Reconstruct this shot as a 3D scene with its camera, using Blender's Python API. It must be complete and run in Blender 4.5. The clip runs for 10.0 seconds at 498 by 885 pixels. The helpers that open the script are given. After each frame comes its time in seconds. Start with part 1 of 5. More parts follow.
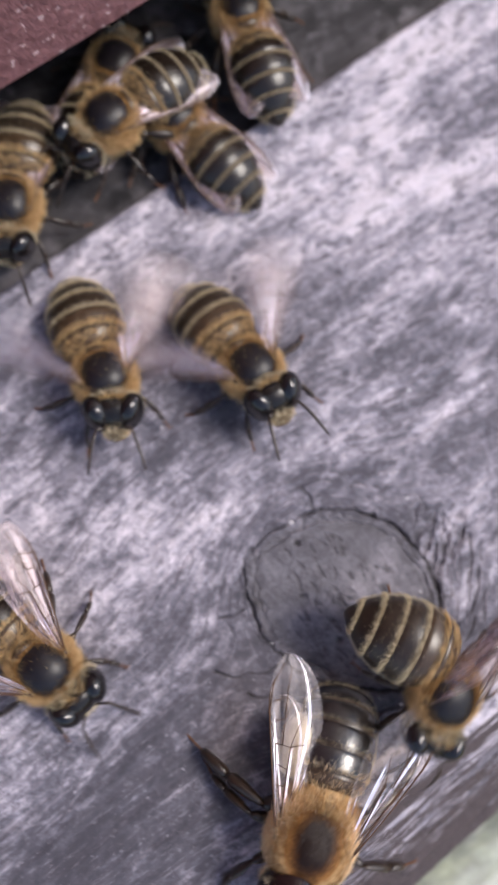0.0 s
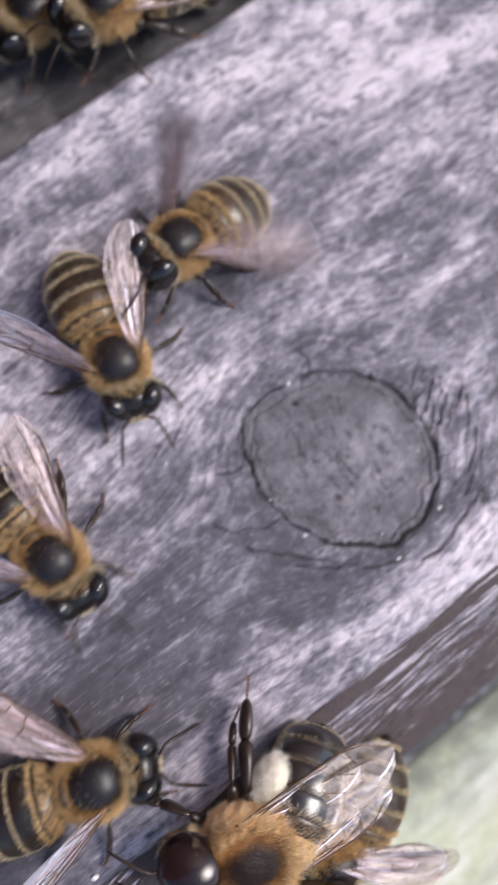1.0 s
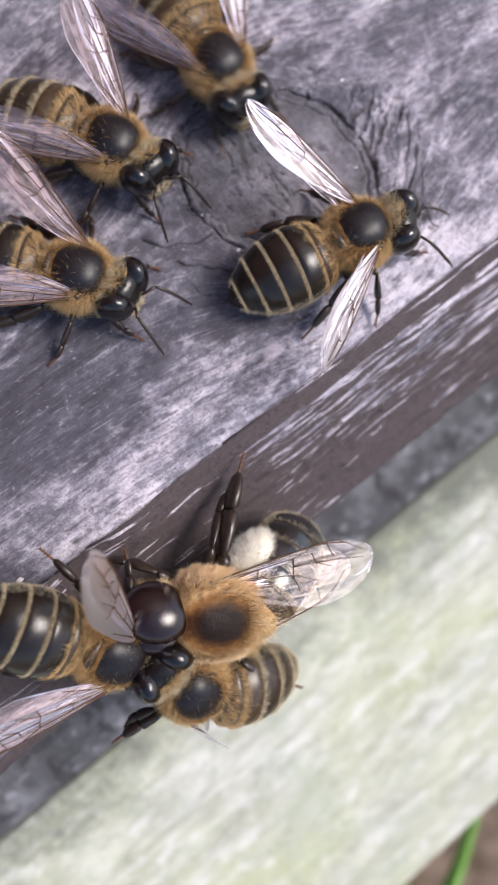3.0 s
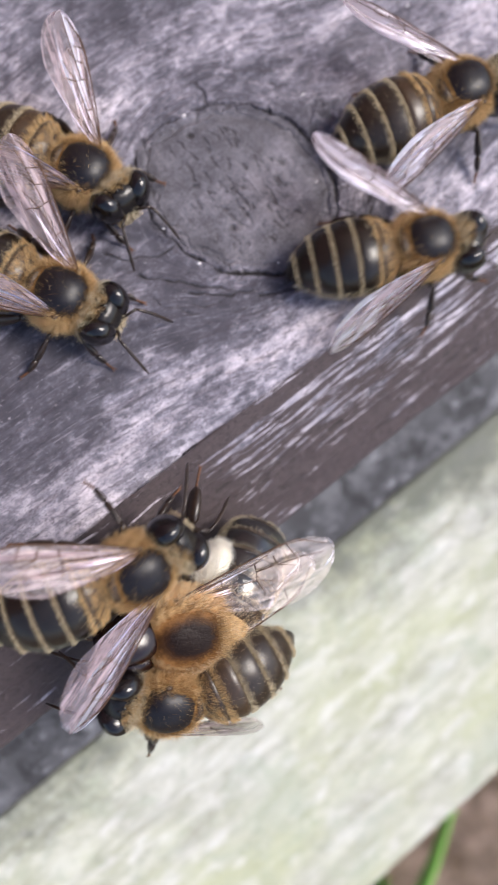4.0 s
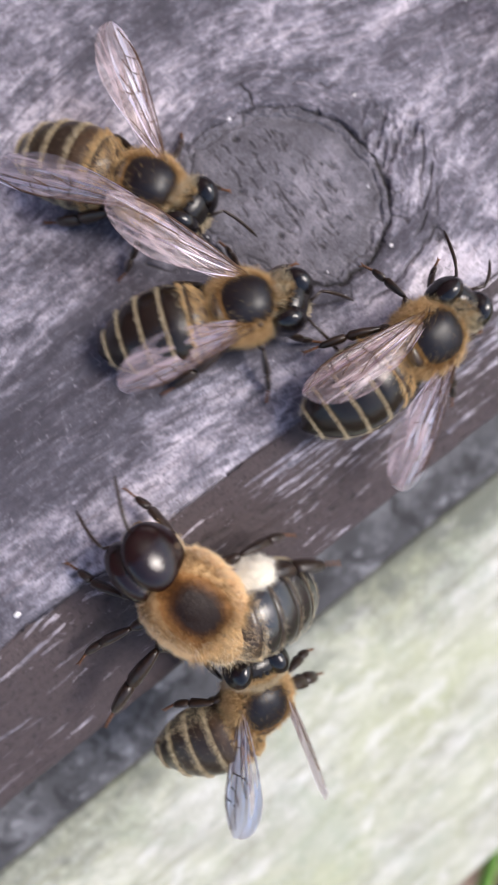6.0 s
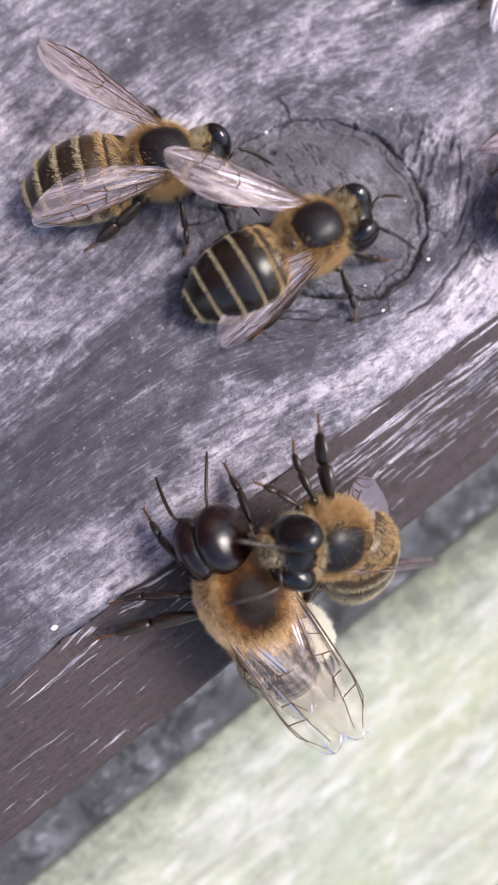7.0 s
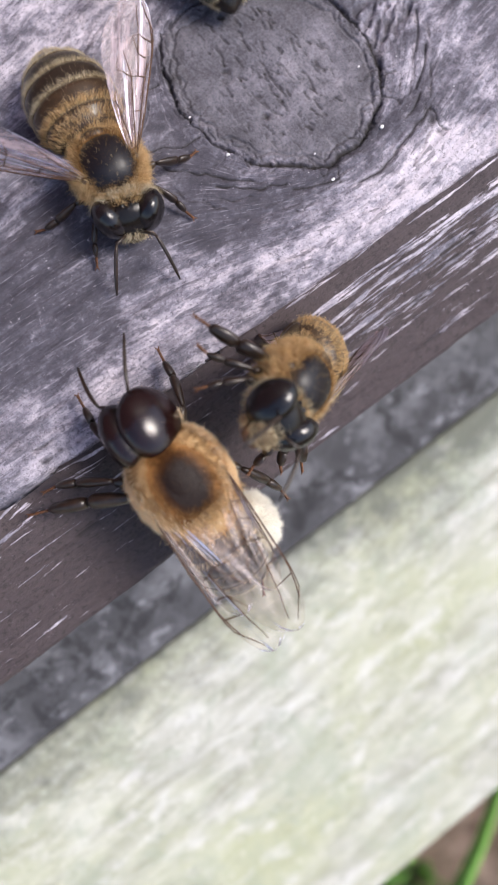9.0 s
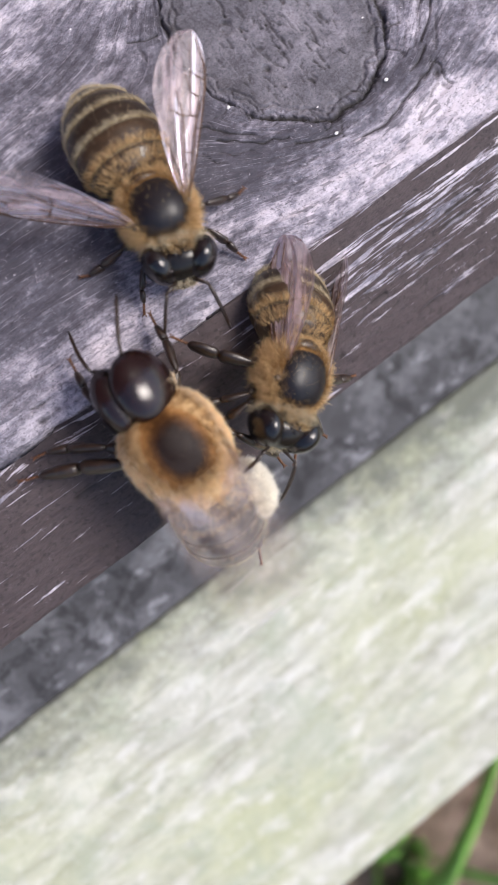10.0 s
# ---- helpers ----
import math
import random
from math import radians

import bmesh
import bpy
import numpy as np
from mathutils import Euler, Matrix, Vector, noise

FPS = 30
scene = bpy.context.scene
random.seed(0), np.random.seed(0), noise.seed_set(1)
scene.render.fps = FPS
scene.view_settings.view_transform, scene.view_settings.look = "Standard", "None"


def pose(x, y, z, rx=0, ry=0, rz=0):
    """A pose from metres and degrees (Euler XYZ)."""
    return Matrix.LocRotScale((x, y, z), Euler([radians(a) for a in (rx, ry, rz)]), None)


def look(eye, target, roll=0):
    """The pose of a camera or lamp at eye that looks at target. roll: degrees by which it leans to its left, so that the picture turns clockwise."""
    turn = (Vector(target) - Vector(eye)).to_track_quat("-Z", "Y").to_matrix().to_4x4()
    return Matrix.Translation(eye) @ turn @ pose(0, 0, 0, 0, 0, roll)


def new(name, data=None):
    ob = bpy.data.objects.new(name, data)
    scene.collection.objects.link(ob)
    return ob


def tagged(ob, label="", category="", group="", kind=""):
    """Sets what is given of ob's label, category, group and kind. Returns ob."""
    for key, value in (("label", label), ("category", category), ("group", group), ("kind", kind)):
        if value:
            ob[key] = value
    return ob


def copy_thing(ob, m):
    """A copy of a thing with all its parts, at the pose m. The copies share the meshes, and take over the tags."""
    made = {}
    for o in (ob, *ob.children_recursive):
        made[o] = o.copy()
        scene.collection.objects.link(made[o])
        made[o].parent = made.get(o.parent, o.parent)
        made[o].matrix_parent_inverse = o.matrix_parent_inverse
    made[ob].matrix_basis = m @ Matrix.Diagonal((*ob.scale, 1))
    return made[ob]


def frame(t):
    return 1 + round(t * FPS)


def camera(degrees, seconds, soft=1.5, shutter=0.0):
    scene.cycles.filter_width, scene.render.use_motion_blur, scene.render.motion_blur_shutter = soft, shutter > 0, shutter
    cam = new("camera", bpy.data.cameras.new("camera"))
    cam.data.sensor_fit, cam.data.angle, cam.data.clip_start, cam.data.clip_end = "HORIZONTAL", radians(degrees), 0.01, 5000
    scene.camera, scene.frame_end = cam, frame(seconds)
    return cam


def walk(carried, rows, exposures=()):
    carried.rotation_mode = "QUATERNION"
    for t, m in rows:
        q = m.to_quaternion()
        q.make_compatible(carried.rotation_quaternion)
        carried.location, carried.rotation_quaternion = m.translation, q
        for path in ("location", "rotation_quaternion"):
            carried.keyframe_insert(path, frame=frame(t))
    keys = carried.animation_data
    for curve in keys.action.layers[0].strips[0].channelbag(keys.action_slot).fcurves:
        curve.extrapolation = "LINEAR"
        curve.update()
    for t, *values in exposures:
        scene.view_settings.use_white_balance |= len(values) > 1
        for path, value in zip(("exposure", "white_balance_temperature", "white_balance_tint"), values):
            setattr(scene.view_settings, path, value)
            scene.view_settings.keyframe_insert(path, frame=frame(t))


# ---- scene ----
# All lengths below are in millimetres and scaled by MM.
MM = 0.001

# camera: seconds, x, y, z in mm, turn in degrees
PATH = [
    (0, -5.697, 3.077, 55.706, 12.141, -3.077, -37.316),
    (0.3, -7.13, 0.716, 54.568, 12.915, -5.925, -37.661),
    (0.5, -5.246, -1.329, 55.09, 12.483, -3.561, -37.685),
    (0.8, -8.03, -3.194, 54.712, 11.755, -3.119, -37.842),
    (1, -11.107, -4.268, 54.017, 11.88, -3.085, -37.694),
    (1.2, -16.091, -5.454, 52.442, 11.419, -4.21, -37.837),
    (1.5, -19.834, -14.215, 50.183, 10.855, -2.632, -37.962),
    (1.7, -19.221, -18.982, 50.176, 10.642, -0.964, -37.721),
    (2, -19.657, -19.255, 50.214, 10.047, -2.037, -38.205),
    (2.5, -17.738, -18.257, 50.489, 9.673, -1.879, -38.175),
    (2.7, -17.571, -19.07, 50.045, 9.851, -2.285, -38.317),
    (3.8, -18.399, -20.403, 47.956, 11.301, -4.621, -38.627),
    (4, -15.413, -20.566, 50.327, 9.944, -3.488, -38.453),
    (4.5, -17.237, -21.384, 49.924, 10.128, -1.924, -38.375),
    (5, -16.783, -21.551, 50.3, 9.941, -1.484, -38.112),
    (5.5, -15.79, -21.311, 48.83, 10.038, -1.325, -38.042),
    (6, -14.949, -19.184, 47.902, 10.181, -0.962, -37.768),
    (6.2, -15.590, -17.091, 47.935, 10.416, -0.766, -37.687),
    (7.3, -16.615, -18.161, 47.661, 10.911, -1.212, -37.035),
    (7.5, -14.706, -19.391, 47.487, 10.91, -0.355, -36.706),
    (8, -17.284, -21.499, 46.182, 10.837, -0.696, -36.962),
    (8.5, -17.719, -24.069, 45.269, 10.317, -0.338, -37.026),
    (9, -16.81, -24.898, 44.82, 9.63, -0.113, -37.058),
    (9.5, -17.132, -26.3, 44.134, 9.569, -0.643, -37.414),
    (10, -18.244, -25.576, 43.614, 8.78, -0.88, -37.248),
]
cam = camera(34, 10.0, soft=1.2, shutter=0.4)
cam.data.dof.use_dof = True
cam.data.dof.focus_distance = 0.0465
cam.data.dof.aperture_fstop = 44.0
walk(cam, [(t, pose(x * MM, y * MM, z * MM, a, b, c)) for t, x, y, z, a, b, c in PATH],
     exposures=[(0, 0.87, 6750, 13), (1.5, 0.9, 6750, 13), (2, 0.8, 6750, 13), (2.7, 0.87, 6750, 13), (4.5, 0.94, 6750, 13), (6, 0.91, 6750, 13), (7.5, 1.0, 6750, 13), (9, 0.93, 6750, 13), (10, 0.89, 6750, 13)])

# ---- daylight: bright overcast ----
world = bpy.data.worlds.new("overcast_sky")
scene.world = world
world.use_nodes = True
wn = world.node_tree
sky = wn.nodes.new("ShaderNodeTexSky")
sky.sky_type = "NISHITA"
sky.sun_disc = False
sky.sun_elevation = radians(52)
sky.sun_rotation = radians(124)
sky.air_density, sky.dust_density = 1.0, 1.5
wn.nodes["Background"].inputs["Strength"].default_value = 0.124
wn.links.new(sky.outputs["Color"], wn.nodes["Background"].inputs["Color"])
sun = new("sun", bpy.data.lights.new("sun", "SUN"))
sun.data.energy, sun.data.angle, sun.data.color = 1.85, radians(22), (1.0, 0.97, 0.93)
sun.matrix_basis = look((0.62, -0.42, 0.95), (0, 0, 0))


# ---- material helpers ----
def material(name, rough=0.6, spec=0.4):
    m = bpy.data.materials.new(name)
    m.use_nodes = True
    b = m.node_tree.nodes["Principled BSDF"]
    b.inputs["Roughness"].default_value = rough
    b.inputs["Specular IOR Level"].default_value = spec
    return m, m.node_tree, b


def put(nt, socket, value):
    if isinstance(value, bpy.types.NodeSocket):
        nt.links.new(value, socket)
    elif isinstance(value, (tuple, list)) and len(value) == 3 and socket.type == "RGBA":
        socket.default_value = (*value, 1)
    else:
        socket.default_value = value


def coords(nt, scale=(1000, 1000, 1000)):
    c, m = nt.nodes.new("ShaderNodeTexCoord"), nt.nodes.new("ShaderNodeMapping")
    m.inputs["Scale"].default_value = scale
    nt.links.new(c.outputs["Object"], m.inputs["Vector"])
    return m.outputs["Vector"]


def scaled(nt, vec, scale):
    m = nt.nodes.new("ShaderNodeMapping")
    m.inputs["Scale"].default_value = scale
    nt.links.new(vec, m.inputs["Vector"])
    return m.outputs["Vector"]


def attr(nt, name):
    a = nt.nodes.new("ShaderNodeAttribute")
    a.attribute_name = name
    return a


def tnoise(nt, vec, scale, detail=4.0, rough=0.6, warp=0.0):
    n = nt.nodes.new("ShaderNodeTexNoise")
    nt.links.new(vec, n.inputs["Vector"])
    n.inputs["Scale"].default_value, n.inputs["Detail"].default_value = scale, detail
    n.inputs["Roughness"].default_value, n.inputs["Distortion"].default_value = rough, warp
    return n.outputs["Fac"]


def cells(nt, vec, scale, jitter):
    """A random grey for each small cell, with ragged borders."""
    n, v, a = nt.nodes.new("ShaderNodeTexNoise"), nt.nodes.new("ShaderNodeTexVoronoi"), nt.nodes.new("ShaderNodeMix")
    a.data_type, a.blend_type = "RGBA", "LINEAR_LIGHT"
    n.inputs["Scale"].default_value, n.inputs["Detail"].default_value = scale * 1.5, 4.0
    nt.links.new(vec, n.inputs["Vector"]), nt.links.new(vec, a.inputs[6]), nt.links.new(n.outputs["Color"], a.inputs[7])
    a.inputs[0].default_value = jitter / scale
    nt.links.new(a.outputs[2], v.inputs["Vector"])
    v.inputs["Scale"].default_value = scale
    g = nt.nodes.new("ShaderNodeSeparateColor")
    nt.links.new(v.outputs["Color"], g.inputs[0])
    return g.outputs[0]


def ramp(nt, fac, *stops):
    r = nt.nodes.new("ShaderNodeValToRGB")
    el = r.color_ramp.elements
    while len(el) < len(stops):
        el.new(0.5)
    for e, (p, c) in zip(el, stops):
        e.position = p
        e.color = (c, c, c, 1) if isinstance(c, (int, float)) else (*c, 1)
    put(nt, r.inputs["Fac"], fac)
    return r.outputs["Color"]


def mix(nt, fac, a, b, blend="MIX"):
    n = nt.nodes.new("ShaderNodeMix")
    n.data_type, n.blend_type = "RGBA", blend
    put(nt, n.inputs[0], fac), put(nt, n.inputs[6], a), put(nt, n.inputs[7], b)
    return n.outputs[2]


def calc(nt, op, a, b=0.0):
    n = nt.nodes.new("ShaderNodeMath")
    n.operation = op
    n.use_clamp = True
    put(nt, n.inputs[0], a), put(nt, n.inputs[1], b)
    return n.outputs[0]


def bump(nt, bsdf, height, strength, mm):
    n = nt.nodes.new("ShaderNodeBump")
    n.inputs["Strength"].default_value, n.inputs["Distance"].default_value = strength, mm * MM
    put(nt, n.inputs["Height"], height)
    nt.links.new(n.outputs["Normal"], bsdf.inputs["Normal"])


# ---- wood ----
def deck_wood():
    """Weathered grey wood: fibres follow the attribute 'fibre', bleached where 'wear' is high, old brown paint where 'paint' is high."""
    m, nt, b = material("weathered_grey_wood", 0.62, 0.35)
    fib, co = attr(nt, "fibre").outputs["Vector"], coords(nt)
    wear, paint, dirt = attr(nt, "wear").outputs["Fac"], attr(nt, "paint").outputs["Fac"], attr(nt, "dirt").outputs["Fac"]
    streak = tnoise(nt, scaled(nt, fib, (0.2, 2.4, 1)), 1.0, 8, 0.7)
    fine = tnoise(nt, scaled(nt, fib, (1.0, 5.5, 1)), 1.0, 5, 0.75)
    mottle = tnoise(nt, scaled(nt, co, (0.42, 0.58, 0.58)), 1.0, 9, 0.68, 0.35)
    cloud = tnoise(nt, scaled(nt, co, (0.06, 0.17, 0.17)), 1.0, 7, 0.68, 0.4)
    grain = tnoise(nt, co, 5.5, 4, 0.75)
    # bleaching follows wear and long clouds, broken into crisp granular patches and by the fibres
    grit = tnoise(nt, scaled(nt, co, (1.5, 2.1, 2.1)), 1.0, 6, 0.78)
    fleck = cells(nt, scaled(nt, fib, (0.4, 1.7, 1)), 2.2, 0.6)
    line = tnoise(nt, scaled(nt, fib, (0.45, 8.0, 1)), 1.0, 4, 0.7)
    level = calc(nt, "ADD", calc(nt, "MULTIPLY", wear, 0.34), calc(nt, "MULTIPLY", ramp(nt, cloud, (0.36, 0.0), (0.62, 1.0)), 0.32))
    level = calc(nt, "ADD", level, calc(nt, "MULTIPLY", ramp(nt, mottle, (0.36, 0.0), (0.64, 1.0)), 0.2))
    level = calc(nt, "ADD", level, calc(nt, "MULTIPLY", ramp(nt, grit, (0.36, 0.0), (0.64, 1.0)), 0.18))
    level = calc(nt, "ADD", level, calc(nt, "MULTIPLY", line, 0.22))
    base = ramp(nt, level, (0.35, (0.058, 0.054, 0.07)), (0.5, (0.092, 0.087, 0.111)), (0.6, (0.15, 0.142, 0.178)),
                (0.68, (0.23, 0.217, 0.266)), (0.78, (0.39, 0.363, 0.43)), (0.9, (0.68, 0.62, 0.69)))
    # the knot is plain, smooth and a little browner
    heart = attr(nt, "heart").outputs["Fac"]
    smooth = ramp(nt, mix(nt, 0.5, grain, mottle), (0.4, (0.075, 0.071, 0.084)), (0.6, (0.19, 0.181, 0.209)))
    # pale and dark flecks with hard borders where the surface is bleached, thin pale fibres, dark pores
    pale = calc(nt, "MULTIPLY", ramp(nt, fleck, (0.7, 0.0), (0.84, 1.0)), ramp(nt, level, (0.5, 0.0), (0.76, 0.4)))
    base = mix(nt, pale, base, (0.62, 0.57, 0.65))
    dark = calc(nt, "MULTIPLY", ramp(nt, fleck, (0.05, 1.0), (0.17, 0.0)), ramp(nt, wear, (0.2, 0.2), (0.6, 0.6)))
    base = mix(nt, dark, base, (0.085, 0.078, 0.098))
    base = mix(nt, ramp(nt, line, (0.6, 0.0), (0.66, 0.4)), base, (0.5, 0.47, 0.55))
    base = mix(nt, ramp(nt, streak, (0.34, 0.5), (0.42, 0.0)), base, (0.06, 0.055, 0.068))
    base = mix(nt, ramp(nt, grain, (0.38, 0.6), (0.45, 0.0)), base, (0.055, 0.05, 0.062))
    base = mix(nt, ramp(nt, tnoise(nt, co, 2.6, 6, 0.8), (0.62, 0.0), (0.67, 0.6)), base, (0.64, 0.6, 0.68))
    # round dark pits, thickest on the back half of the board
    v, away = nt.nodes.new("ShaderNodeTexVoronoi"), nt.nodes.new("ShaderNodeSeparateXYZ")
    v.inputs["Scale"].default_value = 0.85
    nt.links.new(mix(nt, 0.5, co, scaled(nt, fib, (1, 1, 1))), v.inputs["Vector"]), nt.links.new(co, away.inputs[0])
    pick = nt.nodes.new("ShaderNodeSeparateColor")
    nt.links.new(v.outputs["Color"], pick.inputs[0])
    size = calc(nt, "ADD", v.outputs["Distance"], calc(nt, "MULTIPLY", calc(nt, "SUBTRACT", tnoise(nt, co, 3.0, 4, 0.7), 0.3), 0.55))
    pit = calc(nt, "MULTIPLY", ramp(nt, size, (0.2, 1.0), (0.4, 0.0)), ramp(nt, pick.outputs[0], (0.3, 0.0), (0.75, 1.0)))
    pit = calc(nt, "MULTIPLY", pit, ramp(nt, calc(nt, "MULTIPLY", away.outputs["Y"], 0.04), (0.06, 0.3), (0.3, 0.75)))
    base = mix(nt, pit, base, (0.08, 0.072, 0.092))
    base = mix(nt, calc(nt, "MULTIPLY", heart, 0.74), base, smooth)
    spots = mix(nt, 0.5, mottle, grit)
    # flaking paint on the bevelled nose
    long = tnoise(nt, scaled(nt, fib, (0.17, 3.0, 1)), 1.0, 8, 0.68, 0.3)
    keep = calc(nt, "GREATER_THAN", calc(nt, "SUBTRACT", calc(nt, "ADD", calc(nt, "MULTIPLY", paint, 0.95), 0.08), ramp(nt, long, (0.36, 0.0), (0.63, 1.0))), 0.0)
    brown = mix(nt, ramp(nt, fine, (0.3, 0.0), (0.7, 1.0)), (0.05, 0.038, 0.041), (0.092, 0.07, 0.075))
    brown = mix(nt, ramp(nt, tnoise(nt, co, 3.2, 6, 0.8), (0.4, 0.7), (0.47, 0.0)), brown, (0.025, 0.02, 0.022))
    brown = mix(nt, ramp(nt, tnoise(nt, co, 2.1, 7, 0.8), (0.63, 0.0), (0.66, 0.6)), brown, (0.24, 0.21, 0.23))
    on_paint = calc(nt, "MULTIPLY", keep, ramp(nt, paint, (0.02, 0.0), (0.1, 1.0)))
    base = mix(nt, on_paint, base, brown)
    # near-black in the cracks and the bark pocket
    base = mix(nt, dirt, base, (0.018, 0.015, 0.014))
    put(nt, b.inputs["Base Color"], base)
    put(nt, b.inputs["Roughness"], ramp(nt, fine, (0.3, 0.5), (0.7, 0.75)))
    h = mix(nt, 0.5, streak, mix(nt, 0.5, grain, spots))
    bump(nt, b, h, 0.75, 0.4)
    return m


def pale_wood():
    m, nt, b = material("pale_algae_wood", 0.75, 0.25)
    co = coords(nt)
    streak = tnoise(nt, scaled(nt, co, (0.17, 0.6, 0.6)), 1.0, 6, 0.65, 0.4)
    blotch = tnoise(nt, scaled(nt, co, (0.05, 0.09, 0.09)), 1.0, 5, 0.6)
    flake = tnoise(nt, scaled(nt, co, (0.3, 0.55, 0.55)), 1.0, 4, 0.55)
    c = mix(nt, ramp(nt, streak, (0.34, 0.0), (0.62, 1.0)), (0.3, 0.3, 0.24), (0.55, 0.55, 0.5))
    c = mix(nt, ramp(nt, blotch, (0.4, 0.0), (0.62, 0.75)), c, (0.42, 0.44, 0.28))
    c = mix(nt, ramp(nt, flake, (0.54, 0.0), (0.68, 0.55)), c, (0.66, 0.65, 0.64))
    moss = tnoise(nt, co, 0.16, 7, 0.7, 0.5)
    c = mix(nt, ramp(nt, moss, (0.5, 0.0), (0.62, 0.6)), c, (0.33, 0.365, 0.285))
    c = mix(nt, ramp(nt, tnoise(nt, co, 1.3, 6, 0.75), (0.56, 0.0), (0.66, 0.5)), c, (0.68, 0.68, 0.63))
    c = mix(nt, ramp(nt, tnoise(nt, co, 0.9, 6, 0.75), (0.36, 0.4), (0.44, 0.0)), c, (0.24, 0.25, 0.19))
    # dark grey-green towards the batten, with a ragged border
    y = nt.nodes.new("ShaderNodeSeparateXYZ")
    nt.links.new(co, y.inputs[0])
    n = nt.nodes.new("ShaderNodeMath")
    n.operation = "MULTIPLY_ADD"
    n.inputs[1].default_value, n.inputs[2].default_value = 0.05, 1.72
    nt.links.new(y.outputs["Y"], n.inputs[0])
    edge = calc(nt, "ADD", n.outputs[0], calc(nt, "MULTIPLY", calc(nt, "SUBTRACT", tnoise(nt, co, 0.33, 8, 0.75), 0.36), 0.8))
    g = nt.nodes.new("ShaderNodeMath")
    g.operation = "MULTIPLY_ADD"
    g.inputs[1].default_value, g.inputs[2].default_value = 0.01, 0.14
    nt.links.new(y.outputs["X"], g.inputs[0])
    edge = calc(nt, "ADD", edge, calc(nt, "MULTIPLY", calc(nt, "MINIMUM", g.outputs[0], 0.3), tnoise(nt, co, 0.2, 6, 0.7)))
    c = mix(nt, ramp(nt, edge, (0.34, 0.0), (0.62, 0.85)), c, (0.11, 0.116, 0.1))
    put(nt, b.inputs["Base Color"], c)
    bump(nt, b, streak, 0.8, 0.6)
    return m


def dark_wood(name, a, c2, stretch=(0.15, 0.9, 0.9)):
    m, nt, b = material(name, 0.7, 0.3)
    co = coords(nt)
    streak = tnoise(nt, scaled(nt, co, stretch), 1.0, 6, 0.65, 0.3)
    blotch = tnoise(nt, co, 0.22, 5, 0.65)
    c = mix(nt, ramp(nt, streak, (0.32, 0.0), (0.66, 1.0)), a, c2)
    c = mix(nt, ramp(nt, blotch, (0.48, 0.0), (0.66, 0.75)), c, tuple(v * 2.2 for v in c2))
    # pale flakes and black spots
    c = mix(nt, ramp(nt, tnoise(nt, scaled(nt, co, (0.3, 0.55, 0.55)), 1.0, 6, 0.7), (0.58, 0.0), (0.66, 0.6)), c, tuple(min(0.5, v * 3.6) for v in c2))
    c = mix(nt, ramp(nt, tnoise(nt, co, 0.3, 5, 0.7, 0.5), (0.38, 0.8), (0.48, 0.0)), c, tuple(v * 0.5 for v in a))
    put(nt, b.inputs["Base Color"], c)
    bump(nt, b, streak, 0.8, 0.4)
    return m


def paint_red():
    m, nt, b = material("red_brown_paint", 0.42, 0.5)
    co = coords(nt)
    n = tnoise(nt, co, 1.1, 4, 0.6)
    c = mix(nt, ramp(nt, n, (0.35, 0.0), (0.65, 1.0)), (0.14, 0.058, 0.062), (0.21, 0.095, 0.1))
    # pale specks coloured in for glints on the rough paint
    c = mix(nt, ramp(nt, tnoise(nt, co, 1.6, 2, 0.5), (0.63, 0.0), (0.67, 0.9)), c, (0.5, 0.36, 0.36))
    put(nt, b.inputs["Base Color"], c)
    bump(nt, b, tnoise(nt, co, 0.9, 5, 0.7), 0.9, 0.5)
    return m


def soil():
    m, nt, b = material("soil", 0.9, 0.2)
    co = coords(nt, (1, 1, 1))
    c = mix(nt, ramp(nt, tnoise(nt, co, 260, 6, 0.7), (0.35, 0.0), (0.65, 1.0)), (0.1, 0.06, 0.045), (0.42, 0.3, 0.25))
    c = mix(nt, ramp(nt, tnoise(nt, co, 1.2, 4, 0.6), (0.55, 0.0), (0.75, 0.7)), c, (0.1, 0.13, 0.05))
    put(nt, b.inputs["Base Color"], c)
    bump(nt, b, tnoise(nt, co, 160, 6, 0.7), 0.9, 6.0)
    return m


def plain(name, colour, rough=0.5, spec=0.5, vary=0.35, scale=3.0):
    m, nt, b = material(name, rough, spec)
    co = coords(nt)
    n = tnoise(nt, co, scale, 4, 0.6)
    c = mix(nt, ramp(nt, n, (0.3, 0.0), (0.7, 1.0)), tuple(v * (1 - vary) for v in colour), tuple(min(1, v * (1 + vary)) for v in colour))
    put(nt, b.inputs["Base Color"], c)
    bump(nt, b, tnoise(nt, co, scale * 4, 3, 0.6), 0.25, 0.05)
    return m


def hair(name, dark, light):
    """Fine translucent hair; every hair has its own shade."""
    m, nt, b = material(name, 0.55, 0.25)
    g = nt.nodes.new("ShaderNodeNewGeometry")
    c = mix(nt, g.outputs["Random Per Island"], dark, light)
    put(nt, b.inputs["Base Color"], c)
    t = nt.nodes.new("ShaderNodeBsdfTranslucent")
    put(nt, t.inputs["Color"], c)
    s = nt.nodes.new("ShaderNodeMixShader")
    s.inputs[0].default_value = 0.5
    out = nt.nodes["Material Output"]
    nt.links.new(b.outputs[0], s.inputs[1]), nt.links.new(t.outputs[0], s.inputs[2])
    nt.links.new(s.outputs[0], out.inputs["Surface"])
    return m


